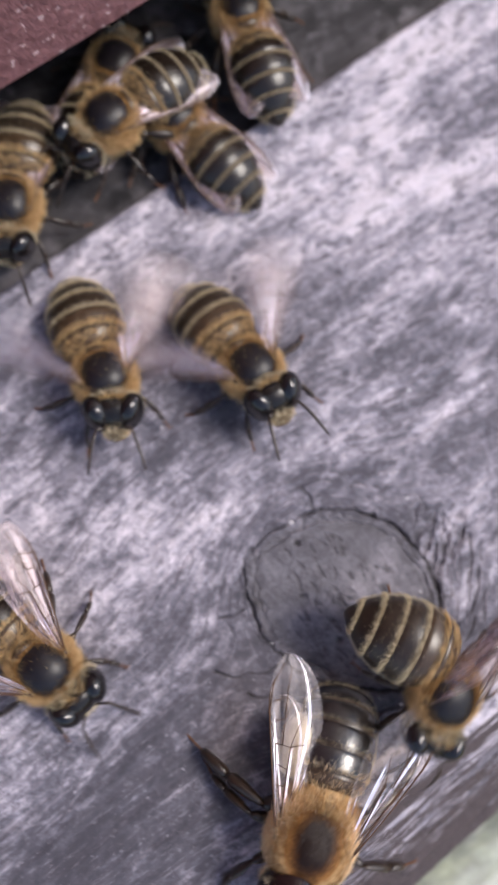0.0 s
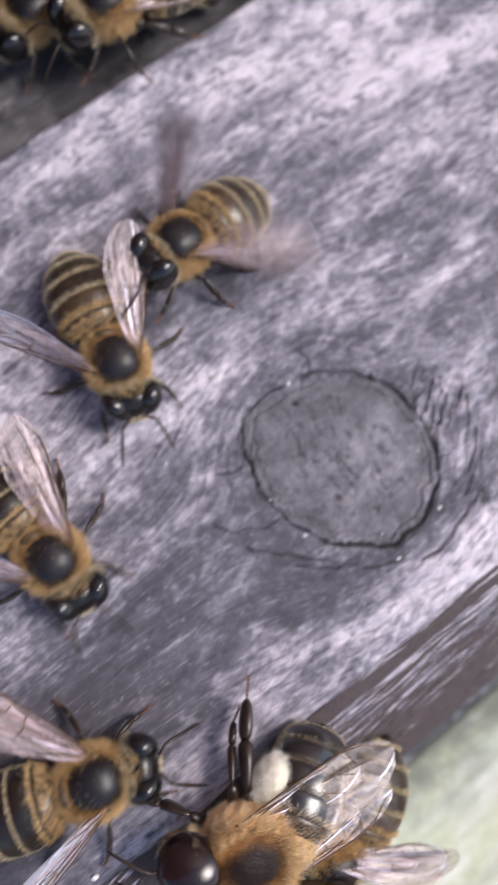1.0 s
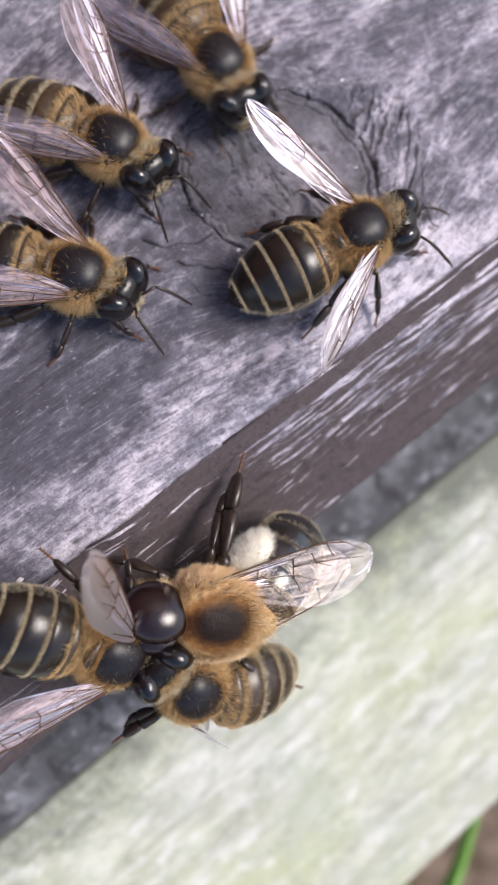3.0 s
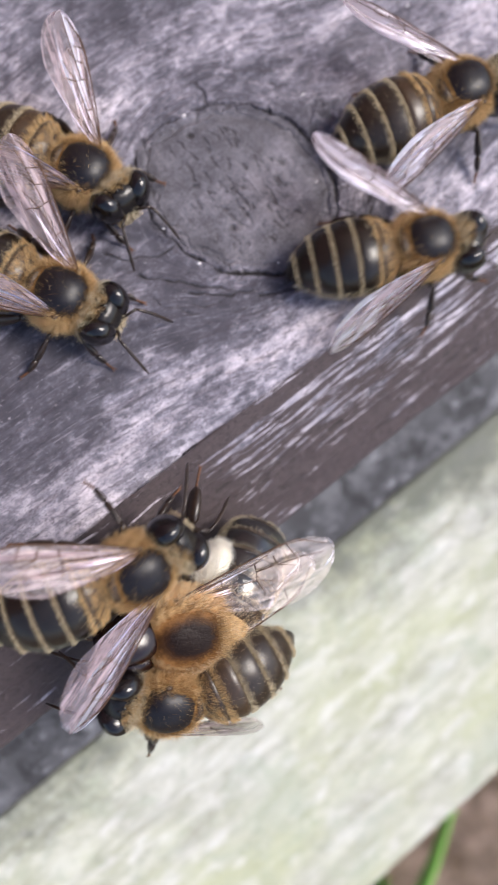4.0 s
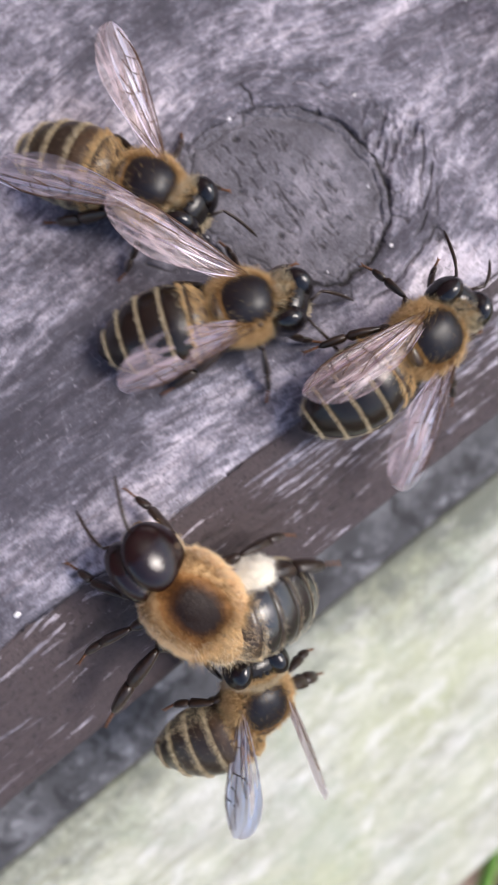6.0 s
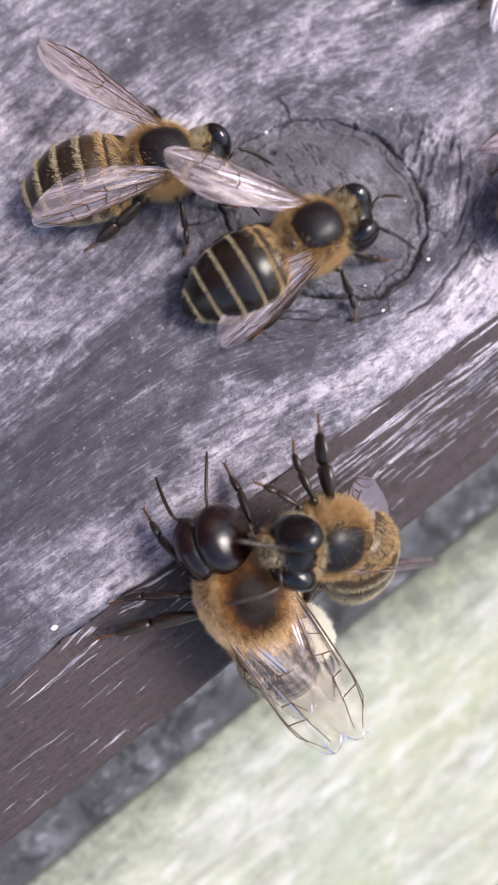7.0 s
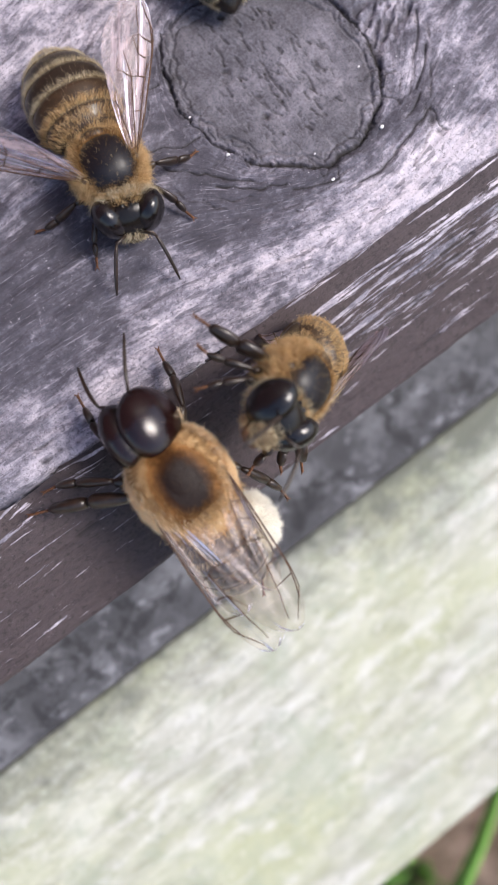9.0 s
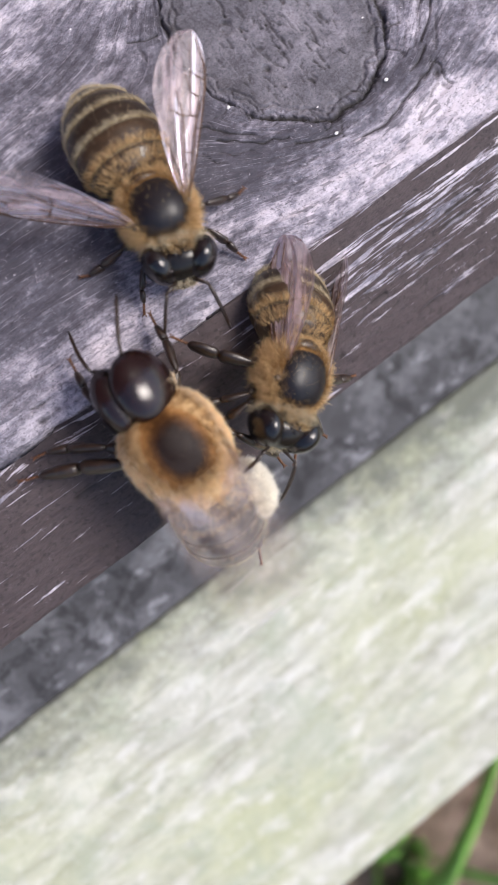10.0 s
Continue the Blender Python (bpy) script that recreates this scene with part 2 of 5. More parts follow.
def membrane(name, tint, cover, sheen):
    """Thin clear wing skin, smoky in streaks along its length, with the sky's gloss on it."""
    m, nt, b = material(name, 0.3, 0.6)
    co = coords(nt)
    streak = tnoise(nt, scaled(nt, co, (0.22, 2.6, 1)), 1.0, 4, 0.65, 0.3)
    cloud = tnoise(nt, co, 0.5, 3, 0.6)
    put(nt, b.inputs["Base Color"], mix(nt, ramp(nt, streak, (0.35, 0.0), (0.65, 1.0)), tuple(v * 0.25 for v in tint), tint))
    t = nt.nodes.new("ShaderNodeBsdfTransparent")
    t.inputs["Color"].default_value = (0.95, 0.91, 0.85, 1)
    s = nt.nodes.new("ShaderNodeMixShader")
    put(nt, s.inputs[0], ramp(nt, mix(nt, 0.4, streak, cloud), (0.38, cover * 0.3), (0.62, cover * 1.7)))
    out = nt.nodes["Material Output"]
    nt.links.new(t.outputs[0], s.inputs[1]), nt.links.new(b.outputs[0], s.inputs[2])
    # the film's own sheen over the clear part
    g, f, q = nt.nodes.new("ShaderNodeBsdfGlossy"), nt.nodes.new("ShaderNodeFresnel"), nt.nodes.new("ShaderNodeMixShader")
    g.inputs["Color"].default_value, g.inputs["Roughness"].default_value = (0.95, 0.9, 1.0, 1), 0.34
    f.inputs["IOR"].default_value = sheen
    n = nt.nodes.new("ShaderNodeBump")
    n.inputs["Strength"].default_value, n.inputs["Distance"].default_value = 0.6, 0.2 * MM
    put(nt, n.inputs["Height"], streak)
    nt.links.new(n.outputs["Normal"], g.inputs["Normal"]), nt.links.new(n.outputs["Normal"], b.inputs["Normal"])
    nt.links.new(f.outputs[0], q.inputs[0]), nt.links.new(s.outputs[0], q.inputs[1]), nt.links.new(g.outputs[0], q.inputs[2])
    nt.links.new(q.outputs[0], out.inputs["Surface"])
    return m


def drone_back():
    """Plush back: glossy dark brown in the middle, amber round it, tan at the sides."""
    m, nt, b = material("drone_back", 0.5, 0.16)
    co = coords(nt)
    n = nt.nodes.new("ShaderNodeVectorMath")
    n.operation = "LENGTH"
    nt.links.new(scaled(nt, co, (0.28, 0.42, 0.0)), n.inputs[0])
    f = calc(nt, "ADD", calc(nt, "MULTIPLY", n.outputs["Value"], 0.8), calc(nt, "MULTIPLY", tnoise(nt, co, 1.6, 5, 0.7), 0.3))
    c = ramp(nt, f, (0.42, (0.014, 0.007, 0.005)), (0.56, (0.06, 0.024, 0.007)), (0.68, (0.26, 0.12, 0.038)), (0.8, (0.6, 0.4, 0.2)))
    put(nt, b.inputs["Base Color"], c)
    put(nt, b.inputs["Roughness"], ramp(nt, f, (0.5, 0.27), (0.8, 0.55)))
    bump(nt, b, tnoise(nt, co, 7.0, 4, 0.7), 0.5, 0.1)
    return m


M = {
    "deck": deck_wood(), "pale": pale_wood(), "red": paint_red(), "soil": soil(),
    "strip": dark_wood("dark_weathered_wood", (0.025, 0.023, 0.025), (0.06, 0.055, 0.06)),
    "batten": dark_wood("damp_grey_wood", (0.036, 0.035, 0.039), (0.082, 0.082, 0.09), (0.16, 0.25, 0.25)),
    "wing_root": plain("brown_wing_root", (0.05, 0.025, 0.012), 0.35, 0.5),
    "black": plain("black_chitin", (0.009, 0.007, 0.006), 0.2, 0.4),
    "disc": plain("dark_thorax_plate", (0.008, 0.0065, 0.009), 0.38, 0.36),
    "eye": plain("black_compound_eye", (0.006, 0.0045, 0.005), 0.1, 0.6, 0.2),
    "drone_eye": plain("dark_red_brown_compound_eye", (0.011, 0.0036, 0.0036), 0.12, 0.6, 0.3),
    "plate": plain("dark_brown_glossy_chitin", (0.026, 0.0165, 0.0105), 0.3, 0.5, 0.4),
    "amber": plain("amber_chitin", (0.13, 0.055, 0.02), 0.4, 0.5, 0.4),
    "dark_amber": plain("brown_chitin", (0.045, 0.025, 0.012), 0.32, 0.6, 0.4),
    "bulb": plain("cream_white_skin", (0.8, 0.75, 0.64), 0.45, 0.4, 0.08),
    "band": plain("cream_hair_band", (0.12, 0.09, 0.055), 0.75, 0.2, 0.3),
    "face": plain("tan_face", (0.16, 0.11, 0.06), 0.6, 0.3, 0.4),
    "leg": plain("dark_brown_leg", (0.024, 0.014, 0.009), 0.32, 0.6, 0.5),
    "foot": plain("rust_brown_foot", (0.12, 0.05, 0.022), 0.5, 0.4, 0.4),
    "vein": plain("brown_wing_vein", (0.07, 0.032, 0.015), 0.5, 0.4),
    "under": plain("tan_under_fur", (0.25, 0.135, 0.046), 0.7, 0.2, 0.4),
    "orange": plain("tan_waist", (0.36, 0.23, 0.11), 0.6, 0.35, 0.5),
    "drone_back": drone_back(),
    "shiny": plain("black_glossy_chitin", (0.013, 0.0085, 0.006), 0.24, 0.5, 0.4),
    "drone_plate": plain("black_mirror_glossy_chitin", (0.014, 0.012, 0.012), 0.17, 1.0, 0.4),
    "white_hair": hair("white_hair", (0.86, 0.83, 0.75), (1.0, 0.98, 0.94)),
    "amber_hair": hair("dark_amber_hair", (0.14, 0.072, 0.028), (0.52, 0.32, 0.14)),
    "gold": hair("golden_brown_hair", (0.36, 0.2, 0.068), (1.0, 0.78, 0.46)),
    "cream": hair("cream_hair", (0.5, 0.41, 0.25), (0.85, 0.76, 0.58)),
    "tawny": hair("tawny_hair", (0.9, 0.62, 0.32), (1.0, 0.93, 0.74)),
    "brownhair": hair("dark_brown_hair", (0.05, 0.028, 0.012), (0.16, 0.09, 0.03)),
    "wing": membrane("smoky_clear_wing", (0.72, 0.55, 0.6), 0.3, 1.4),
    "drone_wing": membrane("amber_clear_wing", (0.72, 0.58, 0.46), 0.025, 1.52),
    "grass": plain("green_grass_blade", (0.2, 0.42, 0.08), 0.5, 0.4, 0.3, 0.2),
    "chip": plain("white_chip", (0.8, 0.78, 0.8), 0.5, 0.4, 0.1),
}


# ---- mesh helpers ----
def finish(name, bm, mats, smooth=True):
    bmesh.ops.scale(bm, vec=(MM, MM, MM), verts=bm.verts)
    bmesh.ops.recalc_face_normals(bm, faces=bm.faces)
    for f in bm.faces:
        f.smooth = smooth
    me = bpy.data.meshes.new(name)
    bm.to_mesh(me)
    bm.free()
    for m in mats if isinstance(mats, list) else [mats]:
        me.materials.append(m)
    return me


def part(name, bm, mats, parent, label="", at=None, smooth=True):
    """One mesh object under a thing or a part; at: its pose there, in mm and degrees."""
    ob = new(name, bm if isinstance(bm, bpy.types.Mesh) else finish(name, bm, mats, smooth))
    ob.parent = parent
    if at is not None:
        ob.matrix_basis = at
    return tagged(ob, label)


def mpose(x, y, z, a=0, b=0, c=0):
    return pose(x * MM, y * MM, z * MM, a, b, c)


def ellipsoid(bm, c, r, turn=None, seg=28, rings=18, shape=None, slot=0):
    got = bmesh.ops.create_uvsphere(bm, u_segments=seg, v_segments=rings, radius=1.0)["verts"]
    q = turn.to_3x3() if turn is not None else Matrix.Identity(3)
    for v in got:
        p = shape(v.co.copy()) if shape else v.co
        v.co = Vector(c) + q @ Vector((p.x * r[0], p.y * r[1], p.z * r[2]))
    if slot:
        for f in {f for v in got for f in v.link_faces}:
            f.material_index = slot
    return got


def tube(bm, pts, radii, sides=8, flat=1.0, slot=0):
    """A tapered limb through the points; flat: its thickness against its width."""
    pts = [Vector(p) for p in pts]
    rings, side = [], None
    for i, p in enumerate(pts):
        d = (pts[min(i + 1, len(pts) - 1)] - pts[max(i - 1, 0)]).normalized()
        if side is None:
            side = d.cross(Vector((0.1, 0.2, 1))).normalized()
        side = (side - d * side.dot(d)).normalized()
        up = d.cross(side)
        rings.append([bm.verts.new(p + radii[i] * (math.cos(a) * up + math.sin(a) * side * flat))
                      for a in (2 * math.pi * k / sides for k in range(sides))])
    for a, b in zip(rings, rings[1:]):
        for k in range(sides):
            bm.faces.new((a[k], a[(k + 1) % sides], b[(k + 1) % sides], b[k])).material_index = slot
    for r in (rings[0], rings[-1]):
        bm.faces.new(r).material_index = slot


def box(bm, x0, x1, y0, y1, z0, z1, bevel=0.0):
    m = Matrix.LocRotScale(((x0 + x1) / 2, (y0 + y1) / 2, (z0 + z1) / 2), None, (x1 - x0, y1 - y0, z1 - z0))
    got = bmesh.ops.create_cube(bm, size=1.0, matrix=m)["verts"]
    if bevel:
        bmesh.ops.bevel(bm, geom=list({e for v in got for e in v.link_edges}), offset=bevel, segments=2, affect="EDGES")


def fur_mesh(name, base, normal, length, lean, width, mat, seed, spread=0.45):
    """Tapered hairs, each two quads long, on the points given, in mm."""
    rng = np.random.default_rng(seed)
    n = len(base)
    # neighbouring hairs lean together in small tufts
    tuft = np.stack([np.sin(base @ k + p) for k, p in (((7.1, 4.3, -3.7), 0.3), ((-4.9, 6.7, 5.3), 1.9), ((5.9, -5.1, 6.1), 4.1))], 1)
    d = normal + np.asarray(lean) + 0.34 * tuft + rng.normal(0, spread * 0.7, (n, 3))
    d /= np.linalg.norm(d, axis=1, keepdims=True)
    ln = (length * rng.uniform(0.55, 1.2, (n, 1)))
    side = np.cross(d, rng.normal(0, 1, (n, 3)))
    side /= np.linalg.norm(side, axis=1, keepdims=True)
    side *= width / 2
    bend = rng.normal(0, 0.16, (n, 3)) + np.array([0, 0, -0.1])
    mid = base + d * ln * 0.55
    tip = base + d * ln + bend * ln
    v = np.stack([base - side, base + side, mid - side * 0.8, mid + side * 0.8, tip], 1).reshape(-1, 3) * MM
    faces = []
    for k in range(0, 5 * n, 5):
        faces.append((k, k + 1, k + 3, k + 2))
        faces.append((k + 2, k + 3, k + 4))
    me = bpy.data.meshes.new(name)
    me.from_pydata(v.tolist(), [], faces)
    me.materials.append(mat)
    return me


def squarish(u, power):
    """Unit directions pushed out onto a rounded box; a power of 2 leaves a ball."""
    return u / (np.abs(u) ** power).sum(-1, keepdims=True) ** (1 / power)


def on_ellipsoid(n, c, r, keep, seed, power=2.0):
    rng = np.random.default_rng(seed)
    u = rng.normal(0, 1, (n * 4, 3))
    u /= np.linalg.norm(u, axis=1, keepdims=True)
    u = squarish(u[keep(u, rng.uniform(0, 1, len(u)))][:n], power)
    nrm = np.sign(u) * np.abs(u) ** (power - 1) / np.array(r)
    nrm /= np.linalg.norm(nrm, axis=1, keepdims=True)
    return np.array(c) + u * np.array(r) * 0.985, nrm


def lattice(x, y, seed):
    """Smooth value noise in -1..1 on arrays."""
    xi, yi = np.floor(x).astype(np.int64), np.floor(y).astype(np.int64)
    fx, fy = x - xi, y - yi
    fx, fy = fx * fx * (3 - 2 * fx), fy * fy * (3 - 2 * fy)

    def at(a, b):
        h = (a * 374761393 + b * 668265263 + seed * 1442695041) & 0xFFFFFFFF
        h = ((h ^ (h >> 13)) * 1274126177) & 0xFFFFFFFF
        return ((h ^ (h >> 16)) & 0xFFFF) / 32767.5 - 1

    top = at(xi, yi) * (1 - fx) + at(xi + 1, yi) * fx
    low = at(xi, yi + 1) * (1 - fx) + at(xi + 1, yi + 1) * fx
    return top * (1 - fy) + low * fy


def steps(*spans):
    out = []
    for a, b, s in spans:
        out += list(np.arange(a, b - s * 0.3, s))
    return np.array(out + [spans[-1][1]])


# ---- the landing board ----
KNOT = (2.8, -1.2)
RING = [(-180, 6.0), (-169, 6.0), (-145, 6.1), (-119, 6.6), (-100, 7.3), (-76, 7.2), (-55, 6.9), (-38, 6.7), (-15, 6.1),
        (8, 5.9), (29, 5.7), (49, 5.6), (73, 5.8), (90, 5.8), (110, 6.5), (125, 7.0), (144, 6.5), (169, 6.1), (180, 6.0)]
WIDTH = [(-180, 0.75), (-150, 0.8), (-125, 1.25), (-95, 1.2), (-70, 1.2), (-50, 0.8), (-38, 1.3), (-10, 1.1), (20, 0.9), (45, 0.5), (70, 0.6),
         (90, 0.35), (120, 0.6), (150, 0.9), (180, 0.75)]
CRACKS = [
    [(8.9, -9.1), (7.7, -9.5), (5.6, -10.1), (3.9, -10.5), (2.4, -10.4)],
    [(12.4, -3.4), (11.6, -4.6), (10.4, -5.8)],
    [(11.4, -5.6), (10.4, -6.7), (9.0, -7.6)],
    [(9.0, -8.0), (8.2, -8.5), (7.2, -8.8)],
    [(8.6, -9.0), (8.9, -9.6), (8.6, -10.3), (8.7, -10.9)],
    [(4.9, 6.1), (5.1, 5.4), (4.7, 4.4)],
    [(-7.2, -0.1), (-6.5, -1.1), (-5.4, -1.6), (-4.6, -2.2), (-3.3, -2.3)],
    [(-6.4, -2.6), (-4.5, -4.6), (-3.8, -5.4), (-2.5, -6.5)],
    [(-5.0, 2.5), (-4.2, 2.0), (-3.2, 2.0)],
    [(-4.5, -5.5), (-3.2, -6.7), (-1.1, -7.9)],
    [(-1.0, -8.4), (0.8, -9.2), (1.6, -9.4)],
    [(-27, -12.9), (-24, -13.1), (-21, -12.8), (-18.5, -13.2)],
    [(-26, -13.6), (-22.5, -13.5), (-19, -13.8)],
    [(-22, -12.0), (-19.5, -12.2), (-17, -12.6)],
]


def segment_distance(x, y, line):
    best = np.full(x.shape, 1e9)
    for (ax, ay), (bx, by) in zip(line, line[1:]):
        dx, dy = bx - ax, by - ay
        k = np.clip(((x - ax) * dx + (y - ay) * dy) / (dx * dx + dy * dy), 0, 1)
        best = np.minimum(best, np.hypot(x - ax - k * dx, y - ay - k * dy))
    return best


def landing_board():
    xs = steps((-220, -60, 4), (-60, -8, 0.28), (-8, 14, 0.08), (14, 45, 0.3), (45, 220, 5))
    # the profile: back edge, top, rounded arris, bevelled nose, underside
    top = steps((-13.6, -12, 0.25), (-12, 8, 0.08), (8, 30.2, 0.28))[::-1]
    prof = [(30.2, -12.0), (30.2, -0.5)] + [(y, 0.0) for y in top] + [(-13.9, -0.05), (-14.15, -0.18), (-14.4, -0.36)]
    prof += [(-14.4 - k * 0.16, -0.36 - k * 0.158) for k in range(1, 40)]
    prof += [(-20.85, -6.75), (-20.8, -7.1), (-20.4, -7.6), (-16.0, -13.0), (30.2, -13.0)]
    py, pz = np.array(prof).T
    X, Y = np.meshgrid(xs, py)
    Z = np.meshgrid(xs, pz)[1]
    s = np.r_[0, np.cumsum(np.hypot(np.diff(py), np.diff(pz)))]
    S = np.meshgrid(xs, s)[1]
    kx, ky = X - KNOT[0], Y - KNOT[1]
    r = np.hypot(kx, ky) + 1e-6
    th = np.degrees(np.arctan2(ky, kx))
    ra = np.interp(th, *np.array(RING).T) + 0.14 * lattice(th / 9, 0 * th, 3) + 0.07 * lattice(X * 2.3, Y * 2.3, 4) + 0.05 * lattice(X * 6, Y * 6, 5)
    inside = np.clip((ra - r) / 0.6, 0, 1)
    # fibres run along the board and part round the knot
    R2 = 48.0
    rr = np.maximum(r, 6.4)
    along, across = kx * (1 + R2 / rr**2), ky * (1 - R2 / rr**2)
    across = across + 0.7 * lattice(X / 14, Y / 9, 7)
    nose = Y < -13.7
    along, across = np.where(nose, X, along), np.where(nose, -S, across)
    along, across = np.where(inside > 0, 0.8 * ky + 40, along), np.where(inside > 0, 0.32 * kx, across)
    # cracks: the ring round the knot, arcs beside it, hairlines in it
    dirt, dip = np.zeros_like(X), np.zeros_like(X)

    def cut(d, wide, deep, much=1.0):
        nonlocal dirt, dip
        # the dark tone has the same outline as the dip
        dirt = np.maximum(dirt, much * np.exp(-(d / wide) ** 2))
        dip = np.maximum(dip, deep * np.exp(-(d / wide) ** 2))

    girth = 0.95 * np.interp(th, *np.array(WIDTH).T)
    ra = ra + 0.06 * lattice(X * 9, Y * 9, 9)
    w = girth * (0.95 + 0.45 * lattice(X * 1.1, Y * 1.1, 11) + 0.4 * lattice(X * 3.5, Y * 3.5, 16))
    cut(np.abs(r - ra) / np.maximum(w, 0.08), 0.14, 0.35, np.clip(0.2 + 0.9 * w, 0.1, 1))
    cut(np.abs(r - ra - 0.22 - 0.25 * lattice(th / 5, 0 * th, 12)), 0.06, 0.12, 0.7 * girth * (0.05 + 0.9 * lattice(X * 1.1, Y * 1.1, 13)).clip(0, 0.9))
    cut(np.abs(r - ra + 0.3 + 0.25 * lattice(th / 4, 0 * th, 14)), 0.06, 0.12, 0.7 * girth * (0.05 + 0.9 * lattice(X * 1.1, Y * 1.1, 15)).clip(0, 0.9))
    left = np.clip(1 - np.abs((th % 360) - 150) / 50, 0, 1)
    cut(np.abs(r - ra + 0.75 + 0.25 * lattice(th / 7, 0 * th, 5)), 0.1, 0.2, left * (0.4 + 0.6 * lattice(X * 1.3, Y * 1.3, 18)).clip(0, 0.9))
    dirt = np.maximum(dirt, left * ((r < ra) & (r > ra - 0.8)) * (0.3 + 0.4 * lattice(X * 2.5, Y * 1.2, 19)).clip(0, 0.7))
    low = np.clip(1 - np.abs(th + 85) / 40, 0, 1)
    cut(np.abs(r - ra + 0.5 + 0.4 * lattice(th / 6, 0 * th, 6)), 0.07, 0.2, low * (0.2 + 0.8 * lattice(X * 1.2, Y * 1.2, 20)).clip(0, 0.8))
    cut(np.abs(r - ra + 1.1 + 0.15 * lattice(th / 15, 0 * th, 8)), 0.35, 0.05, 0.22)
    wob = 0.12 * lattice(X * 1.6, Y * 1.6, 21)
    for n, line in enumerate(CRACKS):
        cut(segment_distance(X + wob, Y + wob, line), 0.055 if n else 0.07, 0.2, 0.9)
    rng = random.Random(5)
    for _ in range(95):
        a, q = rng.uniform(0, 6.28), 5.0 * rng.random() ** 0.7
        x0, y0, l = KNOT[0] + q * math.cos(a) * 0.8 - 0.4, KNOT[1] + q * math.sin(a), rng.uniform(0.25, 0.9)
        sway = rng.uniform(-0.25, 0.35)
        line = [(x0, y0), (x0 + sway * l * 0.6, y0 - l * 0.5), (x0 + sway * l, y0 - l)]
        near = (np.abs(X - x0) < 1.6) & (np.abs(Y - y0) < 1.6)
        d = np.full(X.shape, 9.0)
        d[near] = segment_distance(X[near] + wob[near], Y[near] + wob[near], line)
        cut(d + 0.05 * lattice(X * 5, Y * 5, 17), 0.055, 0.1, rng.uniform(0.4, 0.85))
    # fine splits off the ring and along the fibres outside it
    for k in range(70):
        a = math.radians(rng.choice((rng.uniform(-180, 180), rng.uniform(-150, -20))))
        q = float(np.interp(math.degrees(a), *np.array(RING).T))
        if k < 34:
            q0, q1, a1 = q, q + rng.choice((-1, -1, 1)) * rng.uniform(0.4, 1.3), a + rng.uniform(-0.12, 0.12)
        else:
            q0 = q + rng.uniform(0.5, 3.6)
            q1, a1 = q0 + rng.uniform(-0.15, 0.3), a + rng.choice((-1, 1)) * rng.uniform(0.06, 0.26)
        line = [(KNOT[0] + (q0 + (q1 - q0) * f) * math.cos(a + (a1 - a) * f), KNOT[1] + (q0 + (q1 - q0) * f) * math.sin(a + (a1 - a) * f)) for f in (0, 0.33, 0.66, 1)]
        near = (np.abs(X - line[1][0]) < 3.0) & (np.abs(Y - line[1][1]) < 3.0)
        d = np.full(X.shape, 9.0)
        d[near] = segment_distance(X[near] + 2 * wob[near], Y[near] + 2 * wob[near], line)
        cut(d, 0.05, 0.1, rng.uniform(0.35, 0.85) if k < 34 else rng.uniform(0.25, 0.6))
    for x0, y0, q in ((0.0, -0.1, 0.3), (0.7, -3.6, 0.24), (0.3, 0.3, 0.2), (2.3, 3.3, 0.16), (8.5, -9.8, 0.34), (8.3, -10.6, 0.2)):
        cut(np.hypot(X - x0, Y - y0) + 2.0 * wob, q, 0.25, 0.8)
    # the bark pocket beside the knot
    px, py2 = X - 10.0, Y + 2.7
    u, v = 0.79 * px + 0.61 * py2, -0.61 * px + 0.79 * py2
    pocket = np.clip(1.25 - np.hypot(u / 2.7, v / np.clip(1.55 + 0.35 * u, 0.4, 2.2)) + 0.25 * lattice(X * 1.5, Y * 1.5, 32), 0, 1) * (r > ra - 0.1)
    rough = 0.6 * lattice(u * 0.9, v * 3.2, 31) + 0.5 * lattice(u * 2.5, v * 6, 33)
    dirt = np.maximum(dirt, np.clip(pocket * 2, 0, 1) * (0.26 + 0.55 * rough).clip(0, 0.9))
    dip = np.maximum(dip, np.clip(pocket * 2, 0, 1) * (0.22 + 0.3 * rough))
    # small splintered bits where the bark tore
    torn = np.exp(-(((X - 11.3) / 1.0) ** 2 + ((Y + 1.3) / 0.7) ** 2)) * (lattice(X * 3, Y * 3, 35) > 0.25)
    # long drying checks on the nose
    for _ in range(34):
        x0, y0, l = rng.uniform(-45, 25), rng.uniform(-20, -15.2), rng.uniform(0.8, 4)
        cut(np.abs(Y - y0 - 0.15 * lattice(X / 2.5, Y * 0, int(x0 * 9) + 200)) + 9.0 * ((X < x0) | (X > x0 + l)), 0.06, 0.18, 0.7)
    # where the wood is bleached
    wear = 0.5 + 0.5 * lattice(X / 11, Y / 8, 41)
    wear = wear * 0.55 + np.clip((Y - 5 + 0.12 * (X - 3) ** 2 * (X < 3)) / 8, 0, 0.38)
    wear += 0.7 * np.exp(-((Y - 7.9 + 0.1 * (X + 2) + 0.4 * lattice(X / 1.5, Y, 43)) / 0.85) ** 2) * np.clip((3 - X) / 3, 0, 1)
    wear += 0.3 * np.clip((X - 4) / 6, 0, 1) + 0.6 * torn - 0.5 * np.exp(-(((X - 10.4) / 1.7) ** 2 + ((Y + 10.1) / 1.1) ** 2) ** 2)
    wear -= 0.3 * np.exp(-(((X + 1.9) / 1.6) ** 2 + ((Y + 10.4) / 0.7) ** 2))
